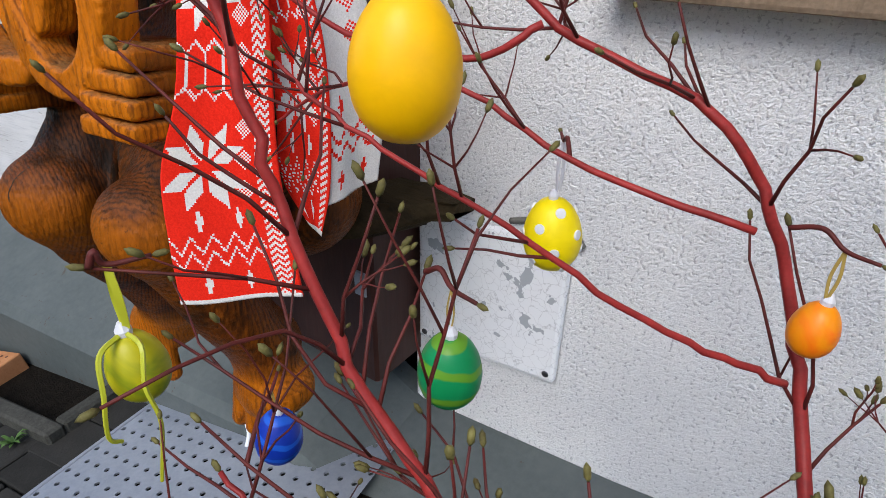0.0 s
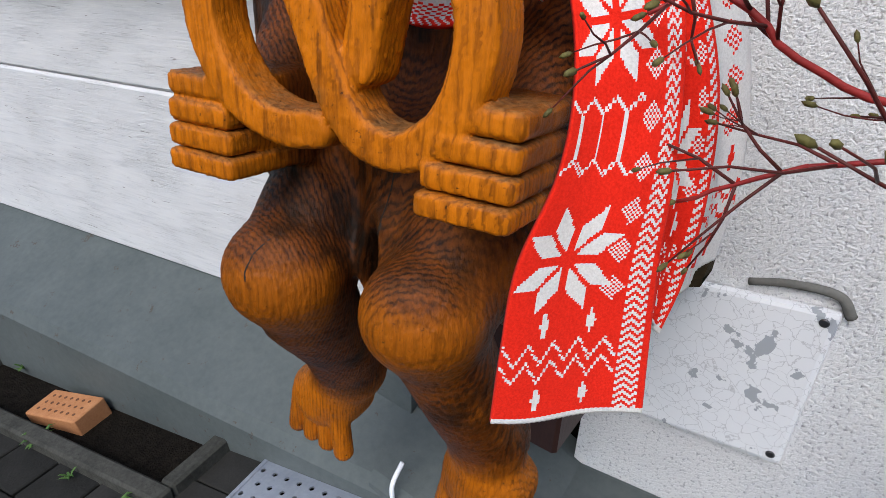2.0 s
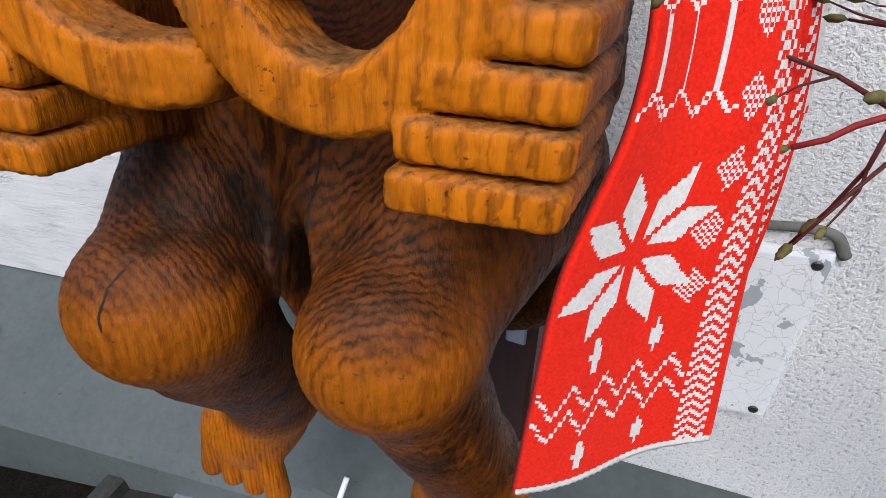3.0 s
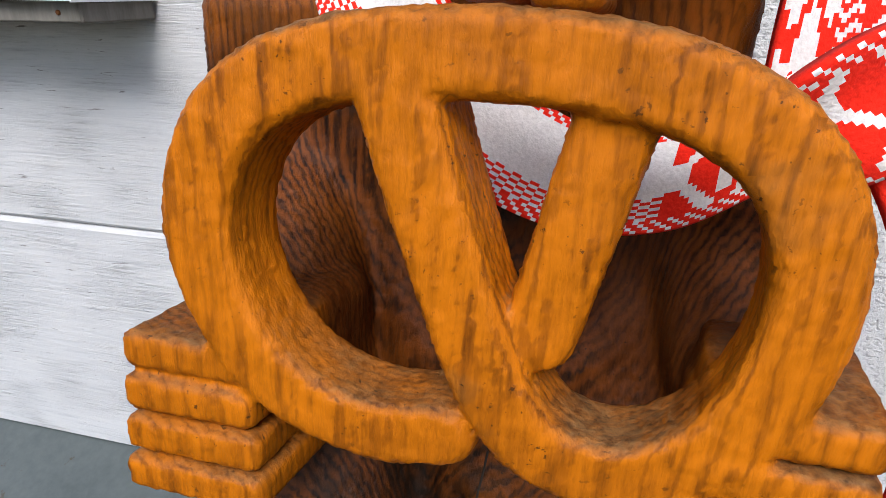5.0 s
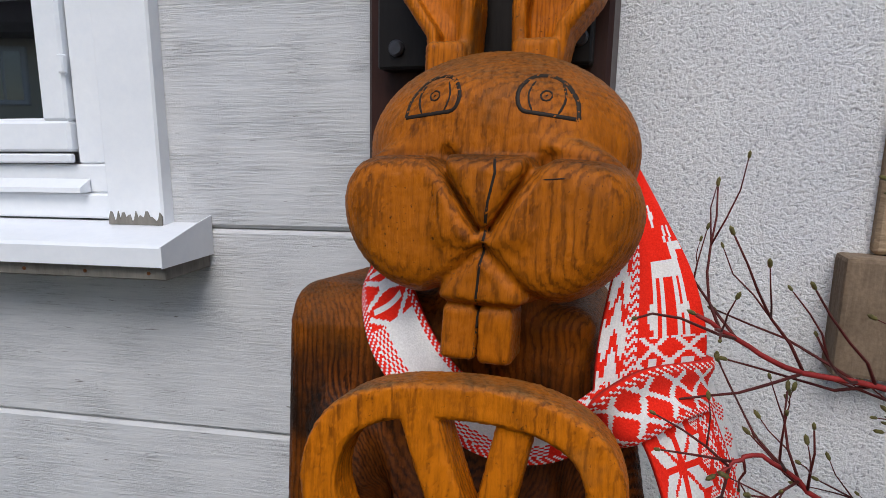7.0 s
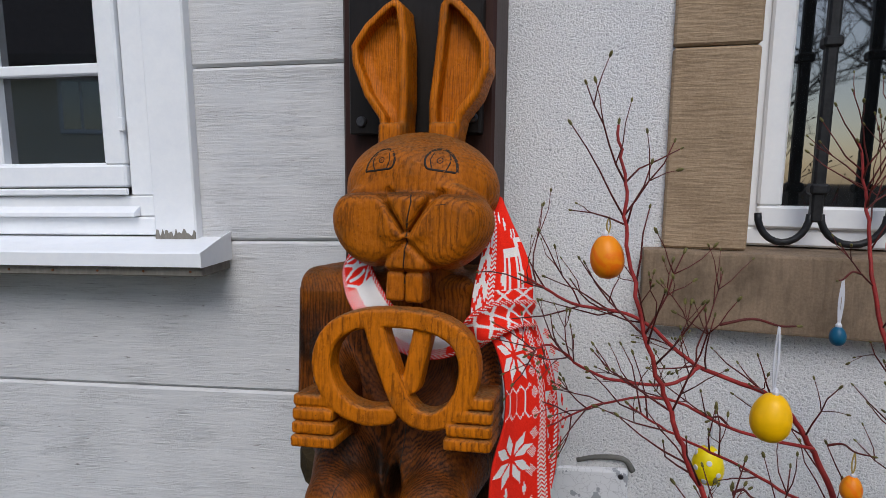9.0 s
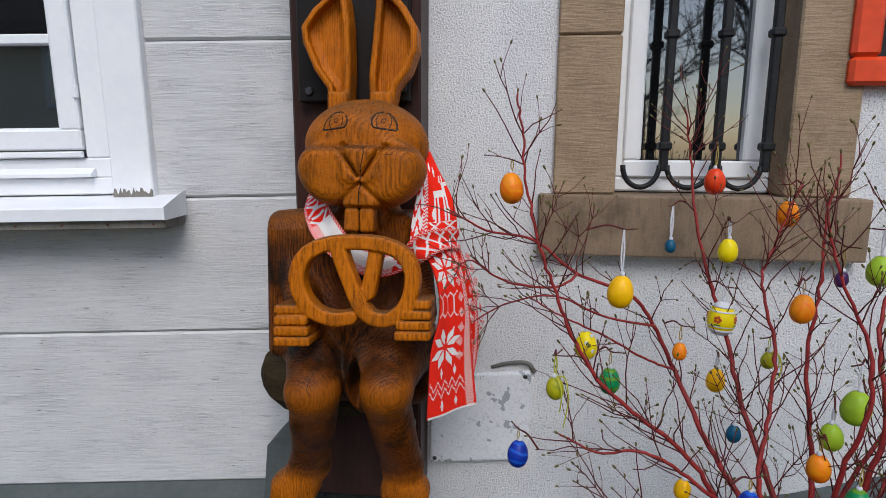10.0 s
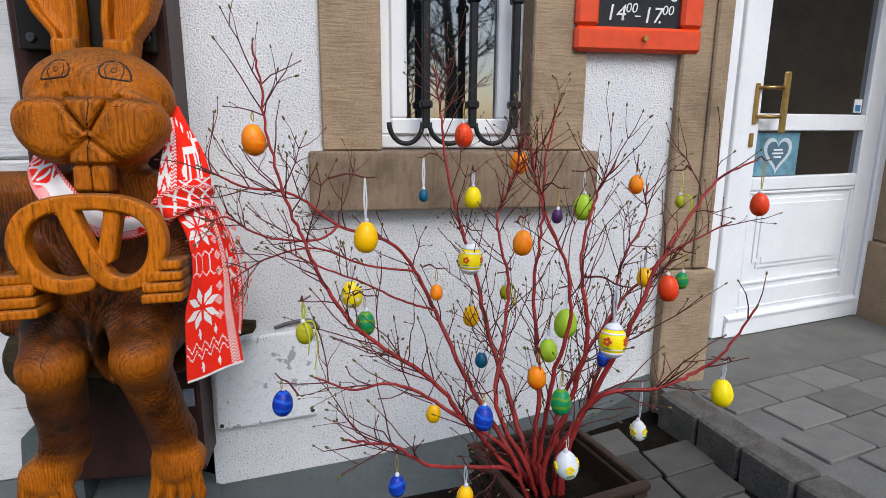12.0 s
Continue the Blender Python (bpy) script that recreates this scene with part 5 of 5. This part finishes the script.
def stem(points, r0, r1, shoots=0.34, reach=0.20, bark=None):
    """One main stem of the bush with its shoots."""
    path = [p + Vector((rb.gauss(0, 0.002), rb.gauss(0, 0.002), 0)) for p in smooth_path([LEAN @ Vector(q) for q in points], 7)]
    ob = part("stem", tube([BUSH_INV @ p for p in path], (r0, r1), 9), bark or BARK, BUSH, smooth=True)
    tw, bd = bmesh.new(), bmesh.new()
    SAMPLES.extend(path[6:])
    for k in range(8, len(path) - 1):
        if rb.random() < shoots:
            d = (path[k + 1] - path[k]).normalized()
            side = d.orthogonal().normalized()
            side.rotate(Matrix.Rotation(rb.uniform(0, 6.28), 3, d))
            for sgn in (1, -1) if rb.random() < 0.6 else (1,):
                twig(tw, bd, path[k], d * 0.75 + side * sgn * 0.8 + Vector((0, 0, 0.25)), reach * rb.uniform(0.45, 1.1), max(0.0017, r1 * 0.8), 1 if rb.random() < 0.7 else 2)
    bud(bd, path[-1], (path[-1] - path[-2]).normalized(), 0.007)
    for bmm, nm, mt in ((tw, "twig", TWIG), (bd, "bud", BUD)):
        bmesh.ops.transform(bmm, matrix=BUSH_INV, verts=bmm.verts[:])
        tagged(part(nm, bmm, mt, BUSH, smooth=True), kind="stuff")


BASE = 0.012

stem([(1.208, -0.708, BASE), (1.154, -0.72, 0.095), (1.041, -0.71, 0.235), (0.938, -0.705, 0.364), (0.839, -0.705, 0.437), (0.743, -0.705, 0.522), (0.672, -0.705, 0.638), (0.636, -0.705, 0.735), (0.595, -0.705, 0.843), (0.562, -0.69, 0.986), (0.555, -0.68, 1.089), (0.535, -0.67, 1.185)], 0.0068, 0.0024)
stem([(1.228, -0.684, BASE), (1.19, -0.68, 0.078), (1.118, -0.58, 0.203), (1.059, -0.46, 0.317), (1.004, -0.38, 0.456), (0.946, -0.36, 0.579), (0.869, -0.37, 0.67), (0.72, -0.39, 0.727), (0.596, -0.41, 0.821), (0.464, -0.44, 0.847), (0.364, -0.47, 0.902)], 0.0088, 0.0026)
stem([(1.238, -0.696, BASE), (1.207, -0.7, 0.104), (1.178, -0.6, 0.258), (1.145, -0.5, 0.412), (1.12, -0.42, 0.584), (1.084, -0.38, 0.718), (1.05, -0.33, 0.906), (1.038, -0.3, 1.061), (1.021, -0.28, 1.198)], 0.0092, 0.0024)
stem([(1.243, -0.708, BASE), (1.216, -0.72, 0.122), (1.242, -0.68, 0.286), (1.245, -0.64, 0.431), (1.247, -0.6, 0.581), (1.275, -0.58, 0.735), (1.287, -0.56, 0.889), (1.323, -0.54, 1.059)], 0.008, 0.0022, 0.42)
stem([(1.277, -0.72, BASE), (1.279, -0.74, 0.15), (1.341, -0.8, 0.327), (1.4, -0.85, 0.5), (1.465, -0.85, 0.65), (1.545, -0.83, 0.755), (1.648, -0.8, 0.862), (1.761, -0.78, 0.91)], 0.009, 0.0024)
stem([(1.256, -0.72, BASE), (1.24, -0.74, 0.122), (1.298, -0.76, 0.314), (1.339, -0.76, 0.462), (1.328, -0.74, 0.606), (1.349, -0.7, 0.716), (1.392, -0.68, 0.831), (1.446, -0.66, 0.904)], 0.0085, 0.0022, 0.42)
stem([(1.199, -0.744, BASE), (1.136, -0.78, 0.13), (1.045, -0.82, 0.172), (0.914, -0.86, 0.21), (0.835, -0.88, 0.277), (0.771, -0.89, 0.294), (0.725, -0.9, 0.312)], 0.0062, 0.0022)
stem([(1.201, -0.72, BASE), (1.14, -0.74, 0.163), (1.015, -0.76, 0.268), (0.916, -0.76, 0.342), (0.832, -0.77, 0.381), (0.738, -0.77, 0.374), (0.653, -0.76, 0.407)], 0.0062, 0.0022)
stem([(1.289, -0.732, BASE), (1.301, -0.76, 0.19), (1.364, -0.8, 0.325), (1.492, -0.83, 0.346), (1.592, -0.84, 0.384), (1.667, -0.85, 0.442), (1.737, -0.86, 0.55)], 0.008, 0.0025)
stem([(1.273, -0.72, BASE), (1.272, -0.74, 0.127), (1.291, -0.7, 0.258), (1.416, -0.66, 0.444), (1.547, -0.62, 0.573), (1.675, -0.6, 0.663), (1.845, -0.58, 0.73)], 0.0072, 0.0022, 0.42)
stem([(1.226, -0.72, BASE), (1.186, -0.74, 0.127), (1.114, -0.72, 0.281), (1.144, -0.66, 0.443), (1.175, -0.6, 0.583), (1.154, -0.55, 0.734), (1.2, -0.5, 0.841), (1.269, -0.46, 0.986)], 0.0072, 0.0022, 0.42)
stem([(1.244, -0.732, BASE), (1.218, -0.76, 0.135), (1.222, -0.82, 0.359), (1.259, -0.84, 0.547), (1.249, -0.82, 0.68), (1.197, -0.8, 0.813), (1.174, -0.78, 0.945)], 0.0072, 0.0022, 0.42)
stem([(0.72, -0.43, 0.732), (0.656, -0.45, 0.695), (0.525, -0.5, 0.713), (0.43, -0.52, 0.77), (0.391, -0.54, 0.751)], 0.004, 0.002, 0.4, 0.13)
stem([(0.939, -0.42, 0.59), (0.797, -0.45, 0.617), (0.657, -0.48, 0.675), (0.537, -0.5, 0.658), (0.431, -0.5, 0.6)], 0.0036, 0.0018, 0.4, 0.13)
stem([(0.995, -0.44, 0.472), (0.904, -0.5, 0.516), (0.777, -0.56, 0.591), (0.661, -0.6, 0.648), (0.58, -0.62, 0.698)], 0.0036, 0.0018, 0.4, 0.13)
stem([(1.282, -0.732, BASE), (1.287, -0.76, 0.16), (1.348, -0.72, 0.231), (1.427, -0.66, 0.362), (1.485, -0.6, 0.472), (1.529, -0.55, 0.61), (1.621, -0.5, 0.735), (1.642, -0.47, 0.835)], 0.0072, 0.0022, 0.42)


# ---------------------------------------------------------------- painted eggs
def egg_paint(name, base, second=None, style=""):
    m, nt, b = nodes_of(name)
    v = coords(nt)
    f = noise_of(nt, v, 22, 4, 0.6, 1.5)
    col = ramp(nt, f, [(0.3, tuple(c * 0.88 for c in base)), (0.7, base)])
    if style == "swirl":
        w = add(nt, "ShaderNodeTexWave", Scale=16.0, Distortion=5.0, Detail=2.0)
        w.bands_direction = "Z"
        nt.links.new(v, w.inputs["Vector"])
        col = mixed(nt, ramp(nt, w.outputs["Fac"], [(0.70, (0, 0, 0)), (0.85, (1, 1, 1))]), col, second)
    if style == "cloud":
        col = mixed(nt, ramp(nt, noise_of(nt, v, 14, 3, 0.5, 2.5), [(0.42, (0, 0, 0)), (0.6, (0.9, 0.9, 0.9))]), col, second)
    nt.links.new(col, b.inputs["Base Color"])
    b.inputs["Roughness"].default_value = 0.4
    b.inputs["Specular IOR Level"].default_value = 0.3
    bump(nt, b, noise_of(nt, v, 120, 3), 0.06, 0.002)
    return m


YEL_M, GLD_M, WHT_M = egg_paint("lemon_egg_paint", (0.95, 0.74, 0.003)), egg_paint("golden_egg_paint", (0.98, 0.52, 0.001)), egg_paint("white_egg_shell", (0.74, 0.75, 0.77))
RIB = {"white": lacquer("white_ribbon", (0.70, 0.70, 0.74), 0.5), "yellow": lacquer("yellow_green_ribbon", (0.50, 0.52, 0.03), 0.4), "orange": lacquer("orange_ribbon", (0.75, 0.24, 0.02), 0.4), "gold": lacquer("gold_thread", (0.45, 0.32, 0.08), 0.4)}
PETAL, GREENDOT = lacquer("painted_red_petal", (0.65, 0.10, 0.02), 0.4), lacquer("painted_green_leaf", (0.10, 0.22, 0.03), 0.4)
ORANGE = ("orange", egg_paint("orange_egg_paint", (0.92, 0.28, 0.005), (0.86, 0.15, 0.005), "cloud"), "gold")
YELLOW = ("lemon yellow", YEL_M, "white")
GOLD = ("golden yellow", GLD_M, "white")
TEAL = ("teal blue", egg_paint("teal_egg_paint", (0.005, 0.09, 0.17)), "white")
LIME = ("lime green", egg_paint("lime_egg_paint", (0.36, 0.55, 0.03)), "white")
PURPLE = ("dark purple", egg_paint("purple_egg_paint", (0.065, 0.02, 0.10)), "gold")
OLIVE = ("olive and yellow marbled", egg_paint("olive_egg_paint", (0.46, 0.42, 0.010), (0.17, 0.24, 0.012), "cloud"), "yellow")
VERMILION = ("bright orange-red", egg_paint("vermilion_egg_paint", (0.80, 0.065, 0.010), (0.72, 0.035, 0.008), "cloud"), "gold")
GREEN = ("faintly swirled emerald green", egg_paint("green_egg_paint", (0.004, 0.24, 0.075), (0.11, 0.28, 0.02), "swirl"), "gold")
BLUE = ("swirled royal blue", egg_paint("blue_egg_paint", (0.006, 0.035, 0.36), (0.012, 0.10, 0.55), "swirl"), "gold")
WHITE_EGG = ("white yellow-flowered", WHT_M, "white")
BANDED = ("yellow and white banded flower", YEL_M, "white")
DOTTED = ("white-dotted lemon yellow", YEL_M, "white")
re_ = random.Random(5)


def egg_shape(tall, lift=0.0, z0=-1.0, z1=1.0, sides=22, rings=16):
    """Turned egg outline, blunt end down, between two heights."""
    prof = []
    for k in range(rings + 1):
        t = z0 + (z1 - z0) * k / rings
        r = math.sqrt(max(0.0, 1 - t * t)) * (1 - 0.11 * t) * 0.365
        prof.append((max(0.0004, r * tall + lift), t * tall / 2))
    return lathe(prof, sides)


def egg(x, y, z, tall, look_of):
    colour, mt, ribbon = look_of
    x, y, z = LEAN @ Vector((x, y, z))
    top = Vector((x, y, z + tall / 2))
    # nearest wood above the egg
    best = min(SAMPLES, key=lambda p: (p - top - Vector((0, 0, 0.05))).length + (0.4 if p.z < top.z + 0.012 else 0))
    knot = Vector((x, y, max(min(best.z, top.z + 0.13), top.z + 0.03)))
    ob = thing("easter_egg", Matrix.Translation((x, y, z)) @ pose(0, 0, 0, re_.uniform(-5, 5), re_.uniform(-6, 6), re_.uniform(0, 360)), f"{colour} painted egg hanging by a ribbon", "easter egg", "eggs on the bush")
    inv = ob.matrix_world.inverted()
    part("shell", egg_shape(tall), mt, ob, smooth=True)
    if look_of is BANDED:
        for lo, hi in ((-1.0, -0.55), (-0.40, -0.34), (0.42, 0.50), (0.66, 1.0)):
            part("white_band", egg_shape(tall, 0.0006, lo, hi, 22, 4), WHT_M, ob, "white painted band", True)
    if look_of is DOTTED:
        for k in range(14):
            a, t = k * 2.4, -0.75 + 1.5 * k / 13
            r = math.sqrt(1 - t * t) * (1 - 0.11 * t) * 0.365 * tall
            n = Vector((math.cos(a), math.sin(a), t * 0.6)).normalized()
            bm = lathe([(0.0055, -0.002), (0.0055, 0.0008), (0.003, 0.0012)], 12, None, Matrix.Translation((r * math.cos(a), r * math.sin(a), t * tall / 2)) @ n.to_track_quat("Z", "Y").to_matrix().to_4x4())
            part("dot", bm, WHT_M, ob, "white painted dot")
    if look_of in (BANDED, WHITE_EGG):
        for side in range(4):
            a = side * math.pi / 2 + 0.4
            for k in range(5):
                p = Vector((0, 0.0065 * math.cos(k * 1.2566), 0.0065 * math.sin(k * 1.2566) + 0.002))
                m = Matrix.Rotation(a, 4, "Z") @ Matrix.Translation((0.366 * tall + 0.0002, 0, 0) ) @ Matrix.Translation(p) @ pose(0, 0, 0, 0, 90)
                part("petal", lathe([(0.0042, -0.003), (0.0042, 0.0006)], 8, None, m), PETAL if look_of is BANDED else YEL_M, ob)
            m = Matrix.Rotation(a, 4, "Z") @ Matrix.Translation((0.355 * tall, 0, -0.013)) @ Matrix.Diagonal((1, 2.4, 0.5, 1)) @ pose(0, 0, 0, 0, 90)
            part("leaf", lathe([(0.004, -0.002), (0.004, 0.0012)], 8, None, m), GREENDOT, ob)
    # hanging ribbon, two strands and a bow
    w = 0.0022 if ribbon in ("white", "yellow") else 0.0012
    for s in (-1, 1):
        mid = (top + knot) / 2 + Vector((s * 0.003, 0, 0))
        bm, rows = bmesh.new(), []
        for p in smooth_path([inv @ top, inv @ mid, inv @ knot], 5):
            rows.append([bm.verts.new(p + Vector((a * w, b, 0))) for a, b in ((-1, 0), (1, 0), (1, 0.0012), (-1, 0.0012))])
        for p, q in zip(rows, rows[1:]):
            for k in range(4):
                bm.faces.new((p[k], p[(k + 1) % 4], q[(k + 1) % 4], q[k]))
        part("ribbon", bm, RIB[ribbon], ob, f"thin {ribbon} hanging ribbon")
    part("cap", lathe([(0.005, -0.003), (0.0055, 0.002), (0.002, 0.008)], 10, None, Matrix.Translation((0, 0, tall / 2))), RIB["white" if ribbon != "orange" else "orange"], ob, "small ribbon knot")
    if look_of is OLIVE:
        for s in (-1, 1):
            tail = smooth_path([(0, 0, tall / 2), (s * 0.012, -0.018, tall * 0.45), (s * 0.012 - 0.004, -0.027, 0), (s * 0.016 - 0.008, -0.026, -tall * 0.6), (s * 0.006 - 0.014, -0.02, -tall * (1.2 + 0.4 * s))], 6)
            part("ribbon_tail", tube(tail, (0.0020, 0.0014), 5), RIB["yellow"], ob, "curled yellow-green ribbon end")
    # the shoot that carries it
    if (knot - best).length > 0.006:
        mid = best.lerp(knot, 0.55) + Vector((0, 0, 0.01))
        end = knot + (knot - best).normalized() * 0.025
        EGG_TWIGS.append(smooth_path([best, mid, knot, end], 5))


EGG_TWIGS = []
egg(1.246, -0.450, 0.908, 0.073, ORANGE)
egg(1.114, -0.420, 0.806, 0.069, YELLOW)
egg(0.969, -0.400, 0.813, 0.040, TEAL)
egg(1.182, -0.700, 0.706, 0.069, ORANGE)
egg(1.591, -0.500, 0.842, 0.060, ORANGE)
egg(1.364, -0.650, 0.790, 0.074, LIME)
egg(1.310, -0.600, 0.762, 0.041, PURPLE)
egg(1.583, -0.750, 0.808, 0.035, OLIVE)
egg(1.809, -0.750, 0.797, 0.064, VERMILION)
egg(1.181, -0.550, 0.545, 0.046, OLIVE)
egg(1.521, -0.700, 0.604, 0.055, GOLD)
egg(1.501, -0.850, 0.607, 0.068, VERMILION)
egg(1.629, -0.700, 0.591, 0.050, GREEN)
egg(1.315, -0.950, 0.518, 0.082, BANDED)
egg(1.365, -0.800, 0.422, 0.046, BLUE)
egg(1.283, -0.750, 0.503, 0.080, LIME)
egg(1.238, -0.750, 0.435, 0.064, LIME)
egg(1.192, -0.800, 0.385, 0.064, ORANGE)
egg(1.111, -0.550, 0.349, 0.049, TEAL)
egg(1.058, -0.800, 0.290, 0.067, BLUE)
egg(0.949, -0.700, 0.266, 0.052, GOLD)
egg(1.217, -0.900, 0.362, 0.065, GREEN)
egg(1.223, -0.930, 0.221, 0.072, WHITE_EGG)
egg(1.579, -0.600, 0.119, 0.065, WHITE_EGG)
egg(1.664, -0.850, 0.330, 0.074, YELLOW)
egg(0.839, -0.850, 0.163, 0.055, BLUE)
egg(0.991, -0.900, 0.151, 0.053, GOLD)
egg(0.531, -0.671, 0.964, 0.077, ORANGE)
egg(0.786, -0.705, 0.731, 0.080, GOLD)
egg(0.751, -0.405, 0.524, 0.086, DOTTED)
egg(0.782, -0.636, 0.498, 0.069, GREEN)
egg(0.639, -0.798, 0.527, 0.054, OLIVE)
egg(0.565, -0.637, 0.297, 0.072, BLUE)
egg(1.116, -0.274, 0.994, 0.080, VERMILION)
egg(1.104, -0.433, 0.623, 0.098, BANDED)
egg(1.120, -0.371, 0.431, 0.071, GOLD)
egg(1.001, -0.429, 0.525, 0.052, ORANGE)
bm, bd = bmesh.new(), bmesh.new()
for p in EGG_TWIGS:
    q = [BUSH_INV @ v for v in p]
    tube(q, (0.0026, 0.0016), 6, bm)
    bud(bd, q[-1], (q[-1] - q[-2]).normalized(), 0.006)
tagged(part("twig", bm, TWIG, BUSH, smooth=True), kind="stuff")
tagged(part("bud", bd, BUD, BUSH, smooth=True), kind="stuff")


# ---------------------------------------------------------------- across the street, seen only in the panes
HOUSE = thing("opposite_house", Matrix.Translation((-11, -12, -0.4)), "pale rendered house across the street with a dark tiled roof", "house")
HW = surface("pale_render", (0.66, 0.60, 0.46), (0.76, 0.70, 0.56), 2, rough=0.9)
HR = surface("dark_roof_tiles", (0.06, 0.045, 0.04), (0.11, 0.08, 0.07), 8, rough=0.9)
part("wall", box((-6, -7, -1.2), (7.5, 0, 4.0), 0.02), HW, HOUSE)
part("roof", prism([(-7.6, 3.9), (0.9, 3.75), (0.9, 3.95), (-3.5, 8.6)], "x", -6.4, 7.9), HR, HOUSE)
for x in (-4.6, -2.2, 0.2, 2.6, 5.0):
    for z in (0.3, 2.3):
        w = part("window", box((x - 0.55, -0.02, z), (x + 0.55, 0.06, z + 1.3), 0.02), WHITE, HOUSE, "white framed window")
        part("pane", box((x - 0.44, 0.061, z + 0.11), (x - 0.03, 0.07, z + 1.19), 0), GLASS, w)
        part("pane", box((x + 0.03, 0.061, z + 0.11), (x + 0.44, 0.07, z + 1.19), 0), GLASS, w)
TREEBARK = surface("dark_tree_bark", (0.035, 0.028, 0.022), (0.075, 0.06, 0.05), 10, (1, 1, 0.3), rough=0.95, fine=60, strength=0.8, dist=0.01)


def tree(x, y, high, seed):
    r = random.Random(seed)
    ob = thing("bare_tree", Matrix.Translation((x, y, ground_z(x) - 0.05)), "leafless dark tree across the street", "tree", "trees across the street")
    trunk = [Vector((0.15 * math.sin(k * 0.7 + seed), 0.1 * math.cos(k * 0.9), high * 0.75 * k / 8)) for k in range(9)]
    part("trunk", tube(trunk, (0.22, 0.06), 9), TREEBARK, ob, smooth=True)
    bm = bmesh.new()

    def limb(p, d, l, rad, lev):
        path, q = [p], d.normalized()
        for k in range(4):
            q = (q + Vector((r.gauss(0, 0.22), r.gauss(0, 0.22), r.gauss(0.08, 0.15)))).normalized()
            path.append(path[-1] + q * l / 4)
        tube(path, (rad, rad * 0.45), 4, bm)
        if lev:
            for k in range(1, 5):
                for _ in range(2):
                    limb(path[k], q + Vector((r.gauss(0, 0.8), r.gauss(0, 0.8), r.gauss(0.2, 0.4))), l * r.uniform(0.4, 0.62), rad * 0.5, lev - 1)

    for k in range(2, 9):
        for _ in range(2):
            limb(trunk[k], Vector((r.gauss(0, 1), r.gauss(0, 1), 0.55)), high * r.uniform(0.2, 0.36), 0.05, 2)
    tagged(part("crown", bm, TREEBARK, ob), kind="stuff")


for x, y, h, s in ((4.6, -8.0, 7.5, 1), (7.0, -9.5, 8.5, 2), (2.2, -11.0, 8.0, 3), (9.5, -7.5, 7.0, 4), (12.5, -10.0, 9.0, 5), (3.6, -14.0, 8.5, 6)):
    tree(x, y, h, s)

# ---------------------------------------------------------------- paving, stone by stone


def paver_mesh(name, sx, sy, h, mat, bev=0.004):
    bm = box((-sx / 2, -sy / 2, -h), (sx / 2, sy / 2, 0), bev)
    me = bpy.data.meshes.new(name)
    bm.to_mesh(me)
    bm.free()
    me.materials.append(mat)
    return me


def lay(me, m, parent, rr, tilt=0.6, drop=0.003):
    ob = new("paver", me)
    ob.parent = parent
    ob.matrix_world = m @ pose(0, 0, rr.uniform(-drop, 0.001), rr.gauss(0, tilt), rr.gauss(0, tilt), rr.gauss(0, 0.4))


rp = random.Random(8)
KM = paver_mesh("kerb_stone", 0.198, 0.13, 0.26, KERB, 0.010)
line = smooth_path([(2.02, -0.13, 0), (2.06, -0.38, 0), (2.085, -0.57, 0), (2.125, -0.77, 0), (2.19, -1.05, 0), (2.33, -1.40, 0), (2.50, -1.8, 0)], 24)
run, nxt = 0.0, 0.105
for a, b in zip(line, line[1:]):
    run += (b - a).length
    if run >= nxt:
        nxt += 0.205
        d = b - a
        ob = tagged(new("kerb_stone", KM), "worn grey kerb stone at the edge of the landing", "kerb stone", "kerb of the landing")
        ob.matrix_world = Matrix.Translation((a.x, a.y, 0.004)) @ pose(0, 0, 0, rp.gauss(0, 0.8), rp.gauss(0, 0.8), math.degrees(math.atan2(d.y, d.x)) + rp.gauss(0, 1))

PAVING = tagged(thing("pavement", Matrix.Identity(4), "weathered grey concrete paving blocks", "paving"), kind="structure")
PM3 = paver_mesh("slab", 0.193, 0.155, 0.06, SLAB)
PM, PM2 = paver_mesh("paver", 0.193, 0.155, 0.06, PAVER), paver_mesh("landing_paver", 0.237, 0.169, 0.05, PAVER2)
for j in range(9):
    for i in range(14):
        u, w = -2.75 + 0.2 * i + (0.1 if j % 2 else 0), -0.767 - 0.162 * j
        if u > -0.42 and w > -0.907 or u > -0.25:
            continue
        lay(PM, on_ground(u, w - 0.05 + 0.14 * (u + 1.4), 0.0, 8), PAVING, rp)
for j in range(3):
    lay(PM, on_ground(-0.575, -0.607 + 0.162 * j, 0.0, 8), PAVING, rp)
for j in range(5):
    for i in range(9):
        u, w = 1.50 + 0.2 * j, -0.22 - 0.162 * i
        if u < 1.86 - 0.25 * (w + 0.2) and not (u < 1.55 and w < -0.4):
            lay(PM3, on_ground(u, w, 0.0, 4), PAVING, rp)
LAND = Matrix.Translation((2.10, -0.165, 0.0)) @ pose(0, 0, 0, 0, 0, 14.0)
for j in range(11):
    for i in range(-3, 12):
        m = LAND @ Matrix.Translation((0.14 + 0.245 * i + (0.122 if j % 2 else 0), -0.088 - 0.177 * j, 0.0))
        edge = max(2.12 - 0.20 * (m.translation.y + 0.38), 2.13 - 0.43 * (m.translation.y + 0.77))
        if m.translation.x > edge + 0.13 and m.translation.y > -1.75:
            lay(PM2, m, PAVING, rp)
